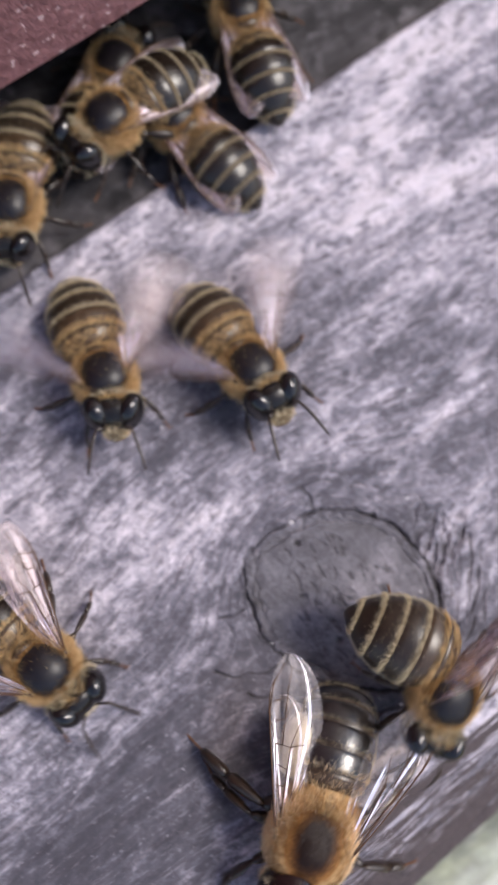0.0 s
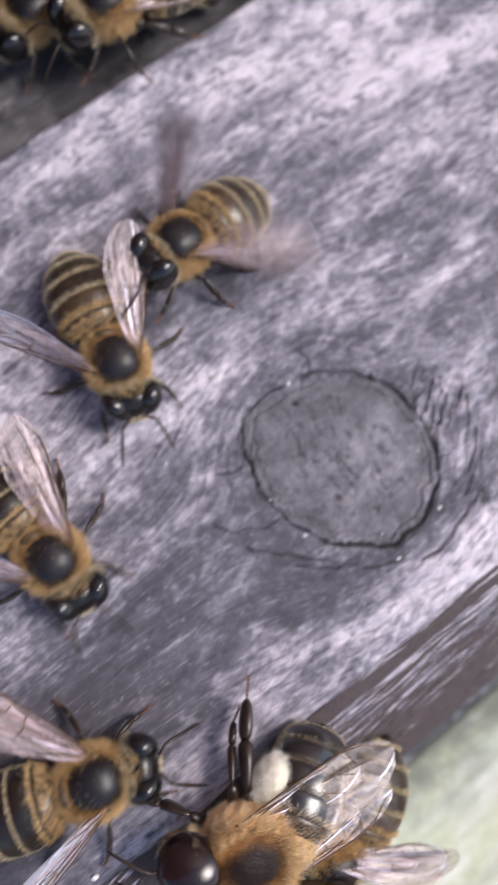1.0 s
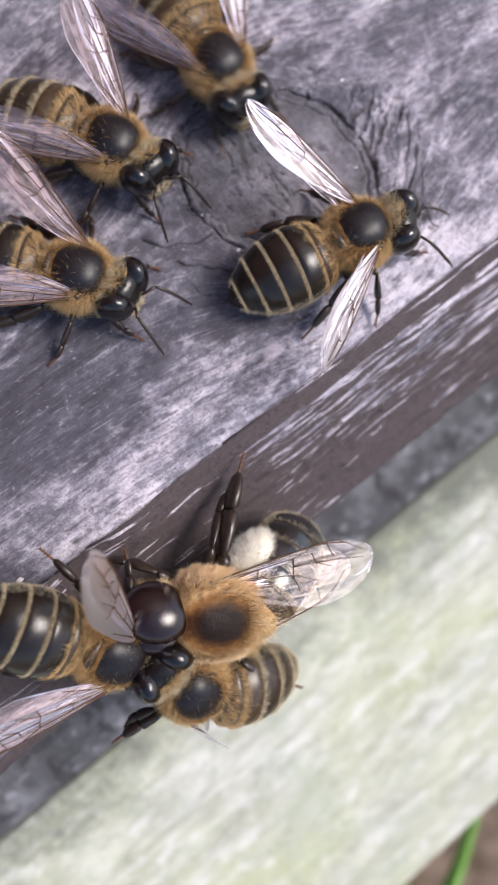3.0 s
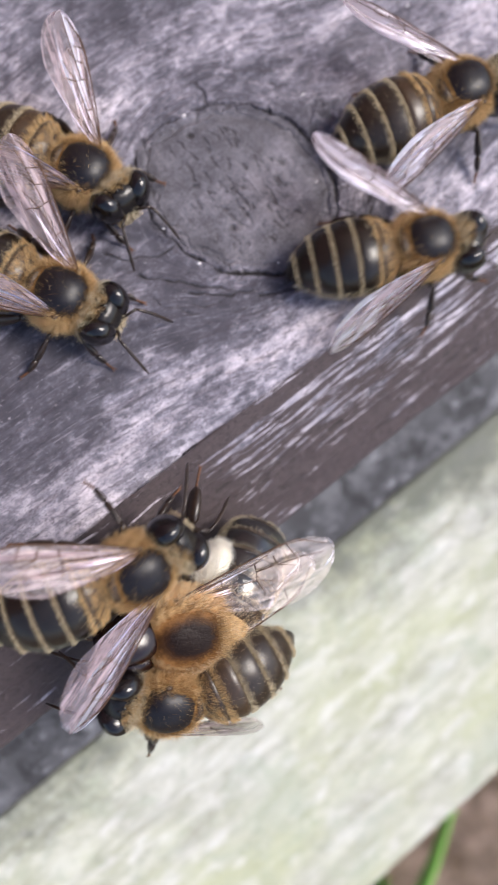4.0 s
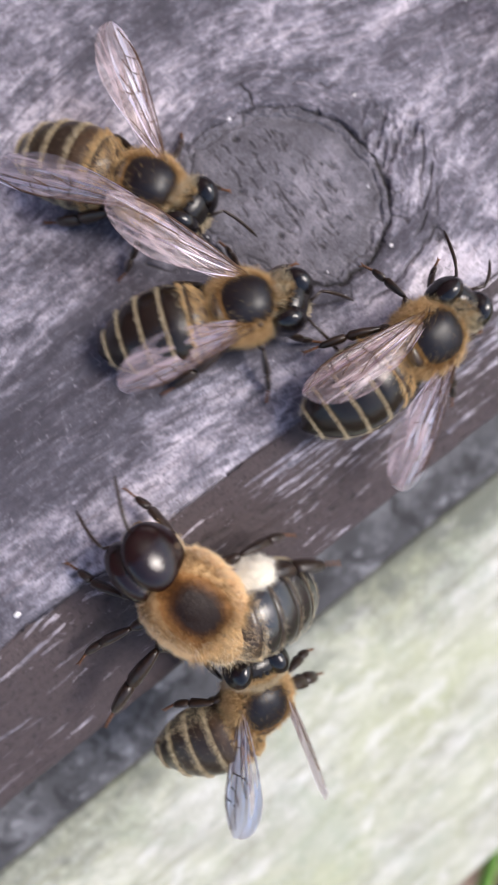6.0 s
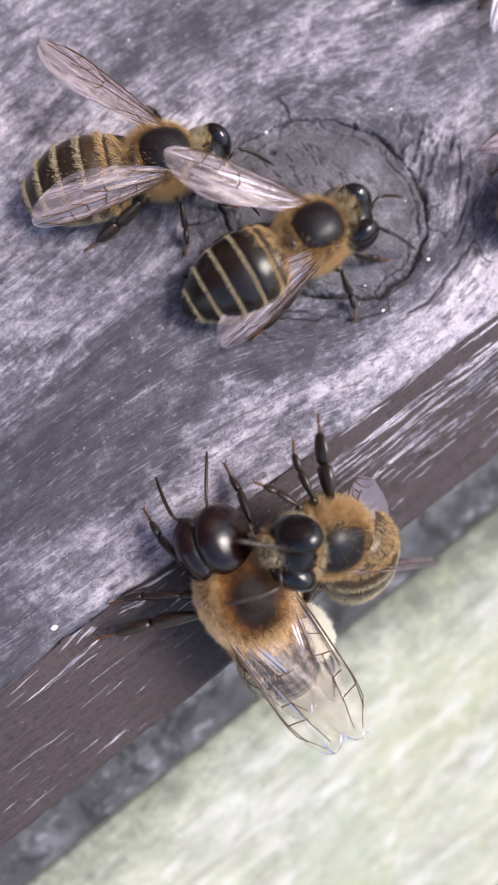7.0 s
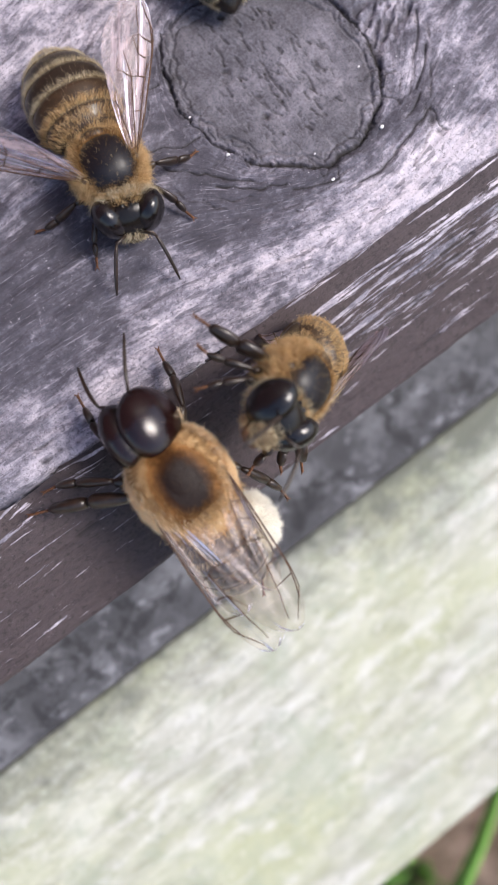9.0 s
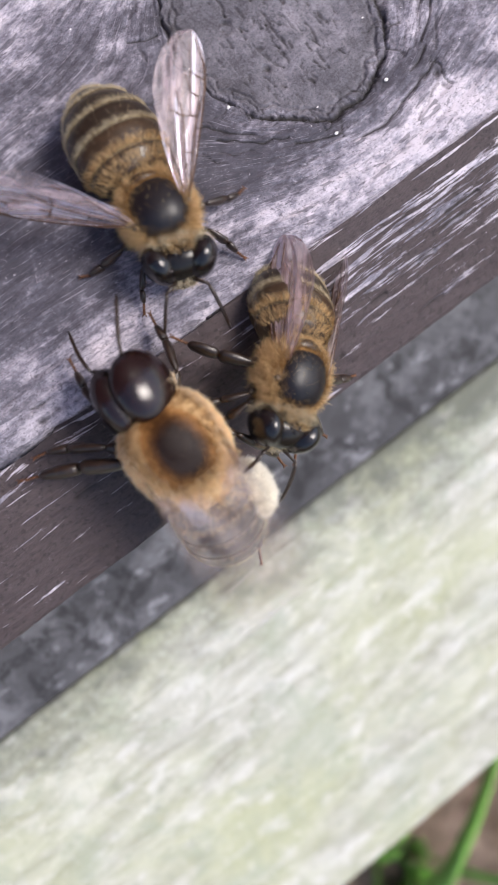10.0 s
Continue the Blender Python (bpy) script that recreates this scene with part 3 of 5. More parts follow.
    wear += (0.75 + 0.25 * lattice(X / 4, Y, 42)) * np.exp(-((Y + 11.8) / 2.9) ** 2) * np.clip((X + 22) / 10, 0.25, 1)
    wear += 0.3 * np.exp(-(((X + 24.5) / 1.8) ** 2 + ((Y + 14.2) / 0.8) ** 2)) * (lattice(X * 1.6, Y * 2, 36) > -0.1)
    wear *= np.clip((r - ra - 0.3 + 1.2 * lattice(X / 2.5, Y / 2.5, 44)) / 3.2, 0.68, 1)
    wear -= 0.9 * np.exp(-(((X + 20 + 1.5 * lattice(X, Y, 47)) / 9) ** 2 + ((Y + 6.0 + lattice(X / 1.5, Y / 1.5, 48)) / 3.6) ** 2) ** 2)
    wear -= 0.45 * np.exp(-(((X + 11) / 8.5) ** 2 + ((Y + 1.5) / 5.5) ** 2) ** 2)
    wear = np.where(inside > 0, 0.33, wear)
    wear -= 0.22 * np.exp(-(((X + 12) / 7) ** 2 + ((Y - 4) / 5) ** 2))
    wear -= 0.45 * np.clip((-15 - X) / 7, 0, 1) * np.clip((-7 - Y) / 3, 0, 1)
    wear -= 0.38 * np.exp(-((Y - 14) / 8) ** 2) * np.clip((X + 6) / 8, 0.2, 1)
    wear = np.clip(wear, 0.1, 1)
    worn = np.clip((-14.2 - Y) / 6.5, 0, 1)
    # a dark line of paint along the arris, streaks below it, then nearly whole paint
    line = np.exp(-((Y + 14.6 + 0.12 * lattice(X / 1.3, Y * 0, 57)) / 0.42) ** 4) * np.clip((X + 13) / 4, 0, 1)
    paint = np.where(nose, np.interp(worn, [0.0, 0.16, 0.45, 0.7, 1.0], [0.5, 0.42, 0.62, 0.9, 1.0]) + 0.1 * lattice(X / 9, Y / 2, 51) + 0.6 * line, 0.0)
    bare = np.exp(-(((X + 24.8) / 1.1) ** 2 + ((Y + 14.7) / 0.5) ** 2)) * (0.7 + 0.6 * lattice(X * 1.4, Y * 2, 37))
    paint = np.where(nose & (X < -5), np.maximum(paint, np.clip((-5 - X) / 5, 0, 1) * (0.9 + 0.2 * worn + 0.09 * lattice(X / 5, Y / 1.5, 53))), paint)
    paint = np.where(nose, paint - 0.6 * bare, paint)
    wear = np.where(nose, 0.95, wear)
    # relief
    h = 0.07 * lattice(along / 3.5, across * 1.7, 61) + 0.04 * lattice(along / 1.4, across * 4, 62) + 0.09 * lattice(X / 5, Y / 5, 63)
    h = h + 0.035 * lattice(X * 2.2, Y * 2.2, 64) * wear - dip - 0.06 * inside
    ny, nz = np.where(nose, -0.7, 0.0), np.where(nose, 0.7, 1.0)
    flat = np.meshgrid(xs, (np.arange(len(py)) > 1) & (np.arange(len(py)) < len(py) - 3))[1]
    arris = np.exp(-((S - s[len(top) + 3]) / 1.2) ** 2)
    h = h - arris * (0.22 + 0.3 * lattice(X / 4.5, Y * 0, 71))
    h = h - 1.1 * np.exp(-((X + 24.0) / 3.0) ** 2) * arris - 0.5 * np.exp(-((X + 14.0) / 4.0) ** 2) * arris
    Yd, Zd = Y + h * ny * flat, Z + h * nz * flat
    rows, cols = X.shape
    me = bpy.data.meshes.new("landing_board")
    verts = np.stack([X, Yd, Zd], -1).reshape(-1, 3) * MM
    i = np.arange(rows * cols).reshape(rows, cols)
    quads = np.stack([i[:-1, :-1], i[1:, :-1], i[1:, 1:], i[:-1, 1:]], -1).reshape(-1, 4)
    wrap = np.stack([i[-1, :-1], i[0, :-1], i[0, 1:], i[-1, 1:]], -1)
    faces = np.concatenate([quads, wrap]).tolist() + [i[:, 0].tolist()[::-1], i[:, -1].tolist()]
    me.from_pydata(verts.tolist(), [], faces)
    me.materials.append(M["deck"])
    me.shade_smooth()
    me.attributes.new("fibre", "FLOAT_VECTOR", "POINT").data.foreach_set("vector", np.stack([along, across, 0 * X], -1).astype(np.float32).ravel())
    for name, values in (("wear", wear), ("heart", inside), ("paint", paint.clip(0, 1)), ("dirt", dirt.clip(0, 0.95))):
        me.attributes.new(name, "FLOAT", "POINT").data.foreach_set("value", values.astype(np.float32).ravel())
    return tagged(new("landing_board", me), "weathered grey wooden landing board with a round knot and worn front", "board", kind="structure")


def plank(name, mat, pts, label, x0=-260, x1=260):
    """A long board from its cross section."""
    bm = bmesh.new()
    a = [bm.verts.new((x0, y, z)) for y, z in pts]
    b = [bm.verts.new((x1, y, z)) for y, z in pts]
    n = len(pts)
    for k in range(n):
        bm.faces.new((a[k], a[(k + 1) % n], b[(k + 1) % n], b[k]))
    bm.faces.new(a), bm.faces.new(b)
    bmesh.ops.bevel(bm, geom=[e for e in bm.edges if abs(e.verts[0].co.x - e.verts[1].co.x) > 1], offset=0.15, segments=2, affect="EDGES")
    return tagged(new(name, finish(name, bm, mat, False)), label, "board", kind="structure")


def hive():
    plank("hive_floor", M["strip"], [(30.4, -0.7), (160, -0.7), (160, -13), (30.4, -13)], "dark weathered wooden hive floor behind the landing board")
    bm = bmesh.new()
    box(bm, -230, 230, 36.2, 58, 9.3, 260, 1.2)
    wall = tagged(new("wall_hive", finish("wall_hive", bm, M["red"], False)), "red-brown painted wooden hive front with rough paint", "wall", kind="structure")
    for name, dims in (("wall_hive_side_a", (-230, -208, 58, 400, -13, 260)), ("wall_hive_side_b", (208, 230, 58, 400, -13, 260)),
                       ("wall_hive_back", (-208, 208, 378, 400, -13, 260)), ("roof_hive", (-240, 240, 30, 410, 260.5, 285)),
                       ("wall_entrance_a", (-230, -120, 37, 58, -0.7, 9.2)), ("wall_entrance_b", (120, 230, 37, 58, -0.7, 9.2)),
                       ("floor_hive_inside", (-208, 208, 160, 378, -13, -0.7))):
        bm = bmesh.new()
        box(bm, *dims, 1.0)
        tagged(new(name, finish(name, bm, M["red"], False)), "red-brown painted wooden hive box", "wall", kind="structure")
    return wall


def slope(y):
    return -22.3 + 0.57 * (y + 30)


def stand():
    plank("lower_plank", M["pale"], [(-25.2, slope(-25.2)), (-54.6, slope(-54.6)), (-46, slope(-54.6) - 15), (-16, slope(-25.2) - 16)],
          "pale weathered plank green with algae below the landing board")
    # the dark strip above the pale plank, made as a separate batten
    plank("batten", M["batten"], [(-12.5, -13.05), (-25.0, slope(-25.0) + 0.2), (-20, -34), (20, -34), (20, -13.05)], "dark grey wooden batten under the landing board")
    for x in (-235, 195):
        bm = bmesh.new()
        box(bm, x, x + 40, -10, 15, -95, -34.2, 1.0)
        tagged(new("stand_post", finish("stand_post", bm, M["batten"], False)), "dark grey wooden post of the hive stand", "post", kind="structure")


def ground():
    bm = bmesh.new()
    bmesh.ops.create_grid(bm, x_segments=40, y_segments=40, size=100000)
    bmesh.ops.translate(bm, verts=bm.verts, vec=(0, 0, -95))
    tagged(new("ground", finish("ground", bm, M["soil"])), "brown soil with scattered grass", "ground", kind="structure")
    rng = random.Random(8)
    bm = bmesh.new()
    spots = []
    spots += [(rng.uniform(-120, 120), rng.uniform(-300, -100), rng.uniform(-0.6, 0.6), rng.uniform(1.2, 3)) for _ in range(160)]
    tube(bm, [(-27, -82, -95), (-24, -76, -74), (-19.8, -70, -60.5), (-13, -66.2, -59), (-5.2, -61.8, -59.5), (6, -55, -63)], [1.4, 1.5, 1.5, 1.4, 1.1, 0.2], 5, 0.25)
    # small weeds by the stand
    for k in range(14):
        spots.append((rng.uniform(-34, -20), rng.uniform(-84, -73), rng.uniform(-1.0, 1.0), rng.uniform(2.5, 4.5)))
    for x, y, lean, wide in spots:
        tall, turn = rng.uniform(35, 62) if wide < 3 or y < -90 else rng.uniform(6, 13), rng.uniform(-0.5, 0.5)
        pts = [(x + lean * tall * k * k, y + turn * tall * 0.4 * k * k, -96 + tall * k) for k in (0, 0.25, 0.5, 0.75, 1)]
        tube(bm, pts, [wide * q / 2 for q in (0.8, 1, 0.9, 0.6, 0.06)], 5, 0.2)
    tagged(new("grass", finish("grass", bm, M["grass"])), "green grass blades rising from the soil below", "grass", kind="stuff")


def wood_chips():
    """White specks caught in the cracks of the board."""
    rng = random.Random(12)
    spots = [(-3.1, -1.0), (-2.7, -4.3), (5.7, -8.4), (2.9, 4.6), (1.3, -9.3), (-11.4, 1.3), (-25.7, -12.7), (13.1, 30.0), (17.5, 19.3), (21.2, 29.6), (20.7, 2.0), (15.5, 7.0), (0.4, -8.1), (10.4, 1.05)]
    spots += [(rng.uniform(-24, 26), rng.uniform(-11, 29)) for _ in range(36)]
    bm = bmesh.new()
    for n, (x, y) in enumerate(spots):
        s = rng.uniform(0.035, 0.08) if n > 13 else 0.22 if x < -20 else rng.uniform(0.07, 0.15)
        got = bmesh.ops.create_icosphere(bm, subdivisions=1, radius=1.0)["verts"]
        for v in got:
            v.co = Vector((x + v.co.x * s * rng.uniform(0.7, 1.4), y + v.co.y * s * 0.8, 0.02 + v.co.z * s * 0.5))
    tagged(new("wood_chips", finish("wood_chips", bm, M["chip"], False)), "tiny white specks lying on the grey board", "specks", kind="stuff")


landing_board()
hive()
stand()
ground()
wood_chips()


# ---- bees ----
ABDOMEN = [(0.0, 0.5), (0.05, 0.72), (0.14, 0.88), (0.3, 1.0), (0.45, 1.0), (0.6, 0.93), (0.74, 0.76), (0.86, 0.5), (0.95, 0.24), (1.0, 0.06)]
DRONE_ABDOMEN = [(0.0, 0.5), (0.06, 0.78), (0.16, 0.93), (0.35, 1.0), (0.55, 1.0), (0.72, 0.95), (0.85, 0.82), (0.94, 0.58), (0.985, 0.28), (1.0, 0.08)]


def abdomen_point(s, a, out, length, half, high, curl, table):
    """A point on the abdomen: s along it, a round it, out: how far proud. It curls downwards."""
    w = float(np.interp(s, *np.array(table).T)) + out
    bend = radians(curl) * s
    cx, cz = -length * s * math.cos(bend * 0.6), -length * s * math.sin(bend * 0.6)
    y, z = half * w * math.cos(a), high * w * math.sin(a)
    return Vector((cx - z * math.sin(bend), y, cz + z * math.cos(bend)))


def abdomen_segment(k, cuts, length, half, high, curl, table, first_amber, dark, band):
    """One overlapping ring: a pale hair band in front, glossy plate behind."""
    s0, s1 = cuts[k], cuts[k + 1]
    bm = bmesh.new()
    n, prof = 36, []
    for q, out in ((0.0, -0.02), (0.08, -0.004), (0.22, 0.0), (0.3, 0.004), (0.55, 0.012), (0.8, 0.012), (0.97, 0.006), (1.06, -0.03)):
        prof.append((s0 + (s1 - s0) * q, out))
    rings = [[bm.verts.new(abdomen_point(min(s, 0.999), 2 * math.pi * j / n, out, length, half, high, curl, table)) for j in range(n)] for s, out in prof]
    for i, (a, b) in enumerate(zip(rings, rings[1:])):
        for j in range(n):
            f = bm.faces.new((a[j], a[(j + 1) % n], b[(j + 1) % n], b[j]))
            under = math.sin(2 * math.pi * (j + 0.5) / n) < -0.35
            f.material_index = 1 if (i < 2 and k > 0) or (under and i < 5) else 0
    if k == len(cuts) - 2:
        bm.faces.new(rings[-1])
    return finish("segment", bm, [M["dark_amber"] if k < first_amber else M["drone_plate"] if band == "plate" else M["shiny"] if dark else M["plate"], M[band]])


def wing_mesh(length, wide, left, mat, ripple):
    """Narrow root, straight leading edge, rounded tip, pleated along its veins; the root is the origin and it reaches back."""
    bm = bmesh.new()
    sgn = 1 if left else -1
    ns, nv, grid = 26, 28, []
    for i in range(ns + 1):
        s = 1 - (1 - i / ns) ** 1.6
        tip = math.sqrt(max(0.0, 1 - max(0.0, (s - 0.7) / 0.3) ** 2))
        deep = wide * (0.1 + 0.9 * min(1.0, s / 0.68) ** 0.85) * tip
        lead = 0.3 * deep + 0.03
        row = []
        for j in range(nv + 1):
            v = j / nv
            pleat = (math.sin(v * 19 + 1.5 * s) + 0.6 * math.sin(v * 31 - 2.2 * s + 1)) * 0.07 * (1.15 - s) * min(1, s * 4)
            z = ripple * math.sin(v * 8 + s * 5) * s * (1.05 - s) * 0.7 + 0.25 * math.sin(math.pi * v) * s * 0.5 + pleat
            x = -length * s + 0.35 * wide * v * v * math.sin(math.pi * s)
            row.append(bm.verts.new((x, sgn * (lead - deep * v), z)))
        grid.append(row)
    for a, b in zip(grid, grid[1:]):
        for j in range(nv):
            bm.faces.new((a[j], a[j + 1], b[j + 1], b[j]))
    me = finish("wing", bm, mat)

    def at(s, v):
        i, j = (1 - (1 - s) ** 0.625) * ns, v * nv
        i0, j0 = min(int(i), ns - 1), min(int(j), nv - 1)
        fi, fj = i - i0, j - j0
        q = [Vector(me.vertices[a * (nv + 1) + b].co) / MM for a, b in ((i0, j0), (i0 + 1, j0), (i0, j0 + 1), (i0 + 1, j0 + 1))]
        return q[0] * (1 - fi) * (1 - fj) + q[1] * fi * (1 - fj) + q[2] * (1 - fi) * fj + q[3] * fi * fj

    return me, at


def vein_mesh(at, hind):
    bm = bmesh.new()
    lines = [[(0, 0), (0.3, 0), (0.6, 0.01), (0.85, 0.05)], [(0, 0.1), (0.25, 0.12), (0.5, 0.12), (0.62, 0.03)],
             [(0.03, 0.3), (0.28, 0.42), (0.5, 0.45), (0.66, 0.6)], [(0.28, 0.12), (0.28, 0.42)], [(0.5, 0.12), (0.5, 0.45)],
             [(0.62, 0.12), (0.64, 0.3), (0.74, 0.42)], [(0.6, 0.01), (0.8, 0.0), (0.95, 0.2)], [(0.64, 0.3), (0.8, 0.32), (0.93, 0.4)], [(0.5, 0.45), (0.56, 0.75)], [(0.72, 0.02), (0.76, 0.32)], [(0.05, 0.6), (0.22, 0.8), (0.4, 0.9)], [(0.5, 0.28), (0.64, 0.3)]]
    if hind:
        lines = [[(0, 0), (0.35, 0), (0.75, 0.03)], [(0, 0.2), (0.3, 0.35), (0.6, 0.5)], [(0.45, 0.02), (0.42, 0.4)], [(0.05, 0.5), (0.3, 0.75)]]
    for n, line in enumerate(lines):
        pts = []
        for (a, b), (c, d) in zip(line, line[1:]):
            pts += [at(a + (c - a) * k / 3, b + (d - b) * k / 3) + Vector((0, 0, 0.015)) for k in range(3)]
        pts.append(at(*line[-1]) + Vector((0, 0, 0.015)))
        wide = 0.07 if n == 0 else 0.042
        tube(bm, pts, [wide * (1 - 0.55 * k / len(pts)) for k in range(len(pts))], 5)
    return finish("vein_net", bm, M["vein"])


def leg_mesh(joints, wide, mats):
    """Hip, thigh, shin, long heel joint, small toes and claws through the joints given."""
    hip, knee, ankle, heel, toe = [Vector(p) for p in joints]
    bm = bmesh.new()

    def limb(a, b, r0, r1, r2, flat, slot):
        tube(bm, [a, a.lerp(b, 0.12), a.lerp(b, 0.5), a.lerp(b, 0.88), b], [r0 * 0.6, r0, r1, r2, r2 * 0.5], 8, flat, slot)

    limb(hip, knee, 0.26 * wide, 0.3 * wide, 0.2 * wide, 0.8, 0)
    limb(knee, ankle, 0.17 * wide, 0.27 * wide, 0.3 * wide, 0.55, 0)
    limb(ankle, heel, 0.24 * wide, 0.26 * wide, 0.2 * wide, 0.55, 0)
    for k in range(4):
        a, b = heel.lerp(toe, k / 4), heel.lerp(toe, (k + 1) / 4)
        limb(a, b, 0.07, 0.09, 0.1, 0.9, 1)
    d = (toe - heel).normalized()
    s = d.cross(Vector((0, 0, 1))).normalized()
    for q in (-1, 1):
        tube(bm, [toe, toe + d * 0.12 + s * q * 0.1, toe + d * 0.2 + s * q * 0.13 - Vector((0, 0, 0.05))], [0.05, 0.035, 0.01], 5, 1, 1)
    return finish("leg", bm, mats)


def bee(name, big, label, dark=False):
    """A bee standing at its origin, head along +x, belly towards the ground."""
    d = big
    root = new(name)
    root.empty_display_size = 0.001
    tz = 3.0 if d else 2.3
    tr = (2.62, 2.58, 2.3) if d else (2.05, 1.95, 1.8)
    box_power = 2.7 if d else 2.15
    # thorax: fuzzy barrel with a bare plate on its back
    bm = bmesh.new()
    ellipsoid(bm, (0, 0, tz), tr, shape=lambda p: Vector(squarish(np.array(p), box_power).tolist()), seg=36, rings=24)
    thorax = part("thorax", bm, M["drone_back"] if d else M["under"], root)
    plate_c, plate_r = ((0.25, 0, tz + 0.2), (2.35, 2.05, 2.16)) if d else ((0.12, 0, tz + 0.17), (1.84, 1.72, 1.74))
    bm = bmesh.new()
    ellipsoid(bm, plate_c, plate_r, shape=lambda p: Vector(squarish(np.array(p), 2.35).tolist()), seg=36, rings=22)
    part("back_plate", bm, M["drone_back"] if d else M["disc"], thorax, "bare dark plate on the back")
    # a raised crescent behind the plate
    bm = bmesh.new()
    arc = [(-tr[0] * (0.78 - 0.2 * q * q), tr[1] * 0.56 * q, tz + tr[2] * (0.62 - 0.1 * q * q)) for q in (-1, -0.7, -0.35, 0, 0.35, 0.7, 1)]
    tube(bm, arc, [0.12, 0.26, 0.34, 0.38, 0.34, 0.26, 0.12], 10)
    part("scutellum", bm, M["dark_amber"], thorax, "brown ridge behind the back plate")
    n = 40000 if d else 24000

    def bare(u):
        return np.hypot((u[:, 0] - 0.22) / 1.1, u[:, 1] / 0.8) if d else np.hypot((u[:, 0] - 0.06) / 0.86, u[:, 1] / 0.83)

    def ring(u, q):
        thick = np.clip((bare(u) - 0.7) * 2.4, 0.004, 1) ** 1.6 if d else np.clip((bare(u) - 0.82) * 2.4, 0.01, 1)
        return (u[:, 2] < 0) & (q < 0.5) | (u[:, 2] >= 0) & (q < thick)

    def rim(u, q):
        return (u[:, 2] > 0) & (np.abs(bare(u) - (0.86 if d else 0.9)) < q * (0.3 if d else 0.24))

    p, nr = on_ellipsoid(n, (0, 0, tz), tr, ring, 3 + d, box_power)
    part("fur", fur_mesh("thorax_fur", p, nr, 0.4 if d else 0.58, (-0.75, 0, 0) if d else (-0.4, 0, 0.1), 0.015, M["tawny"] if d else M["gold"], 5 + d, 0.4), None, thorax, "dense golden fuzz")
    p, nr = on_ellipsoid(17000 if d else 7500, (0, 0, tz), tr, rim, 9, box_power)
    part("inner_fur", fur_mesh("inner_fur", p, nr, 0.3 if d else 0.36, (-0.5, 0, 0.1), 0.014, M["amber_hair"], 10, 0.4), None, thorax, "amber fuzz round the bare plate")
    p, nr = on_ellipsoid(700 if d else 1500, plate_c, plate_r, lambda u, q: u[:, 2] > 0.3, 13, 2.35)
    part("short_fur", fur_mesh("short_fur", p, nr, 0.2 if d else 0.12, (-1.2, 0, 0), 0.014, M["brownhair"], 14), None, thorax)
    if d:
        p, nr = on_ellipsoid(7000, (0, 0, tz), tr, lambda u, q: (u[:, 0] < -0.55) & (u[:, 2] > -0.2), 15, box_power)
        part("rear_fringe", fur_mesh("rear_fringe", p, nr, 0.75, (-0.9, 0, 0.1), 0.015, M["gold"], 16, 0.35), None, thorax, "long golden fringe at the waist")
    # head
    hx = tr[0] * (0.92 if d else 0.88)
    head_r = (1.5, 1.75, 1.65) if d else (1.15, 1.7, 1.48)
    hc = (1.25 if d else 1.05, 0, -0.1)
    bm = bmesh.new()
    ellipsoid(bm, hc, head_r, shape=lambda p: Vector((p.x, p.y * (1 + 0.16 * p.z), p.z)))
    tube(bm, [(-0.5, 0, 0), (0.6, 0, 0)], [0.7, 0.7], 12)
    head = part("head", bm, M["black"] if not d else M["disc"], root, at=mpose(hx, 0, tz - 0.05, -36 if d else 0, 10 if not d else 2, 0))
    for sgn in (1, -1):
        bm = bmesh.new()
        if d:
            ellipsoid(bm, (1.05, sgn * 0.88, 0.48), (2.0, 1.18, 1.8), pose(0, 0, 0, sgn * 18, 12, sgn * 3), 40, 28)
        else:
            ellipsoid(bm, (1.1, sgn * 1.08, 0.14), (1.18, 0.9, 1.5), pose(0, 0, 0, sgn * -10, 0, sgn * -24), 32, 22)
        part("eye", bm, M["drone_eye"] if d else M["eye"], head, "large glossy dark compound eye")
    bm = bmesh.new()
    ellipsoid(bm, (hc[0] + head_r[0] * 0.72, 0, -0.75), (0.5, 0.82, 0.7))
    ellipsoid(bm, (hc[0] + head_r[0] * 0.78, 0, -1.35), (0.38, 0.55, 0.3))
    part("face", bm, M["face"], head, "tan face shield")
    for sgn in (1, -1):
        bm = bmesh.new()
        tube(bm, [(hc[0] + 0.5, sgn * 0.6, -1.3), (hc[0] + 0.85, sgn * 0.45, -1.65), (hc[0] + 0.95, sgn * 0.1, -1.85)], [0.25, 0.22, 0.08], 8, 0.6)
        part("mandible", bm, M["amber"], head)
        bm = bmesh.new()
        a = Vector((hc[0] + head_r[0] * 0.9, sgn * 0.35, 0.0))
        b = a + Vector((0.55, sgn * 0.75, 0.55))
        tube(bm, [a, a.lerp(b, 0.5), b], [0.1, 0.09, 0.1], 7)
        pts = [b + Vector((1.9 * k / 7 + 0.5 * (k / 7) ** 2, sgn * (0.75 * k / 7), -1.55 * (k / 7) ** 1.6)) for k in range(8)]
        tube(bm, pts, [0.07, 0.1, 0.11, 0.11, 0.11, 0.1, 0.1, 0.05], 7)
        part("antenna", bm, M["leg"], head)
    for k, (x, y) in enumerate(((0.0, 0.0), (-0.22, 0.25), (-0.22, -0.25))):
        bm = bmesh.new()
        ellipsoid(bm, (hc[0] + 0.1 + x, y, hc[2] + head_r[2] * 0.99), (0.12, 0.12, 0.1), seg=10, rings=8)
        part("ocellus", bm, M["eye"], head)
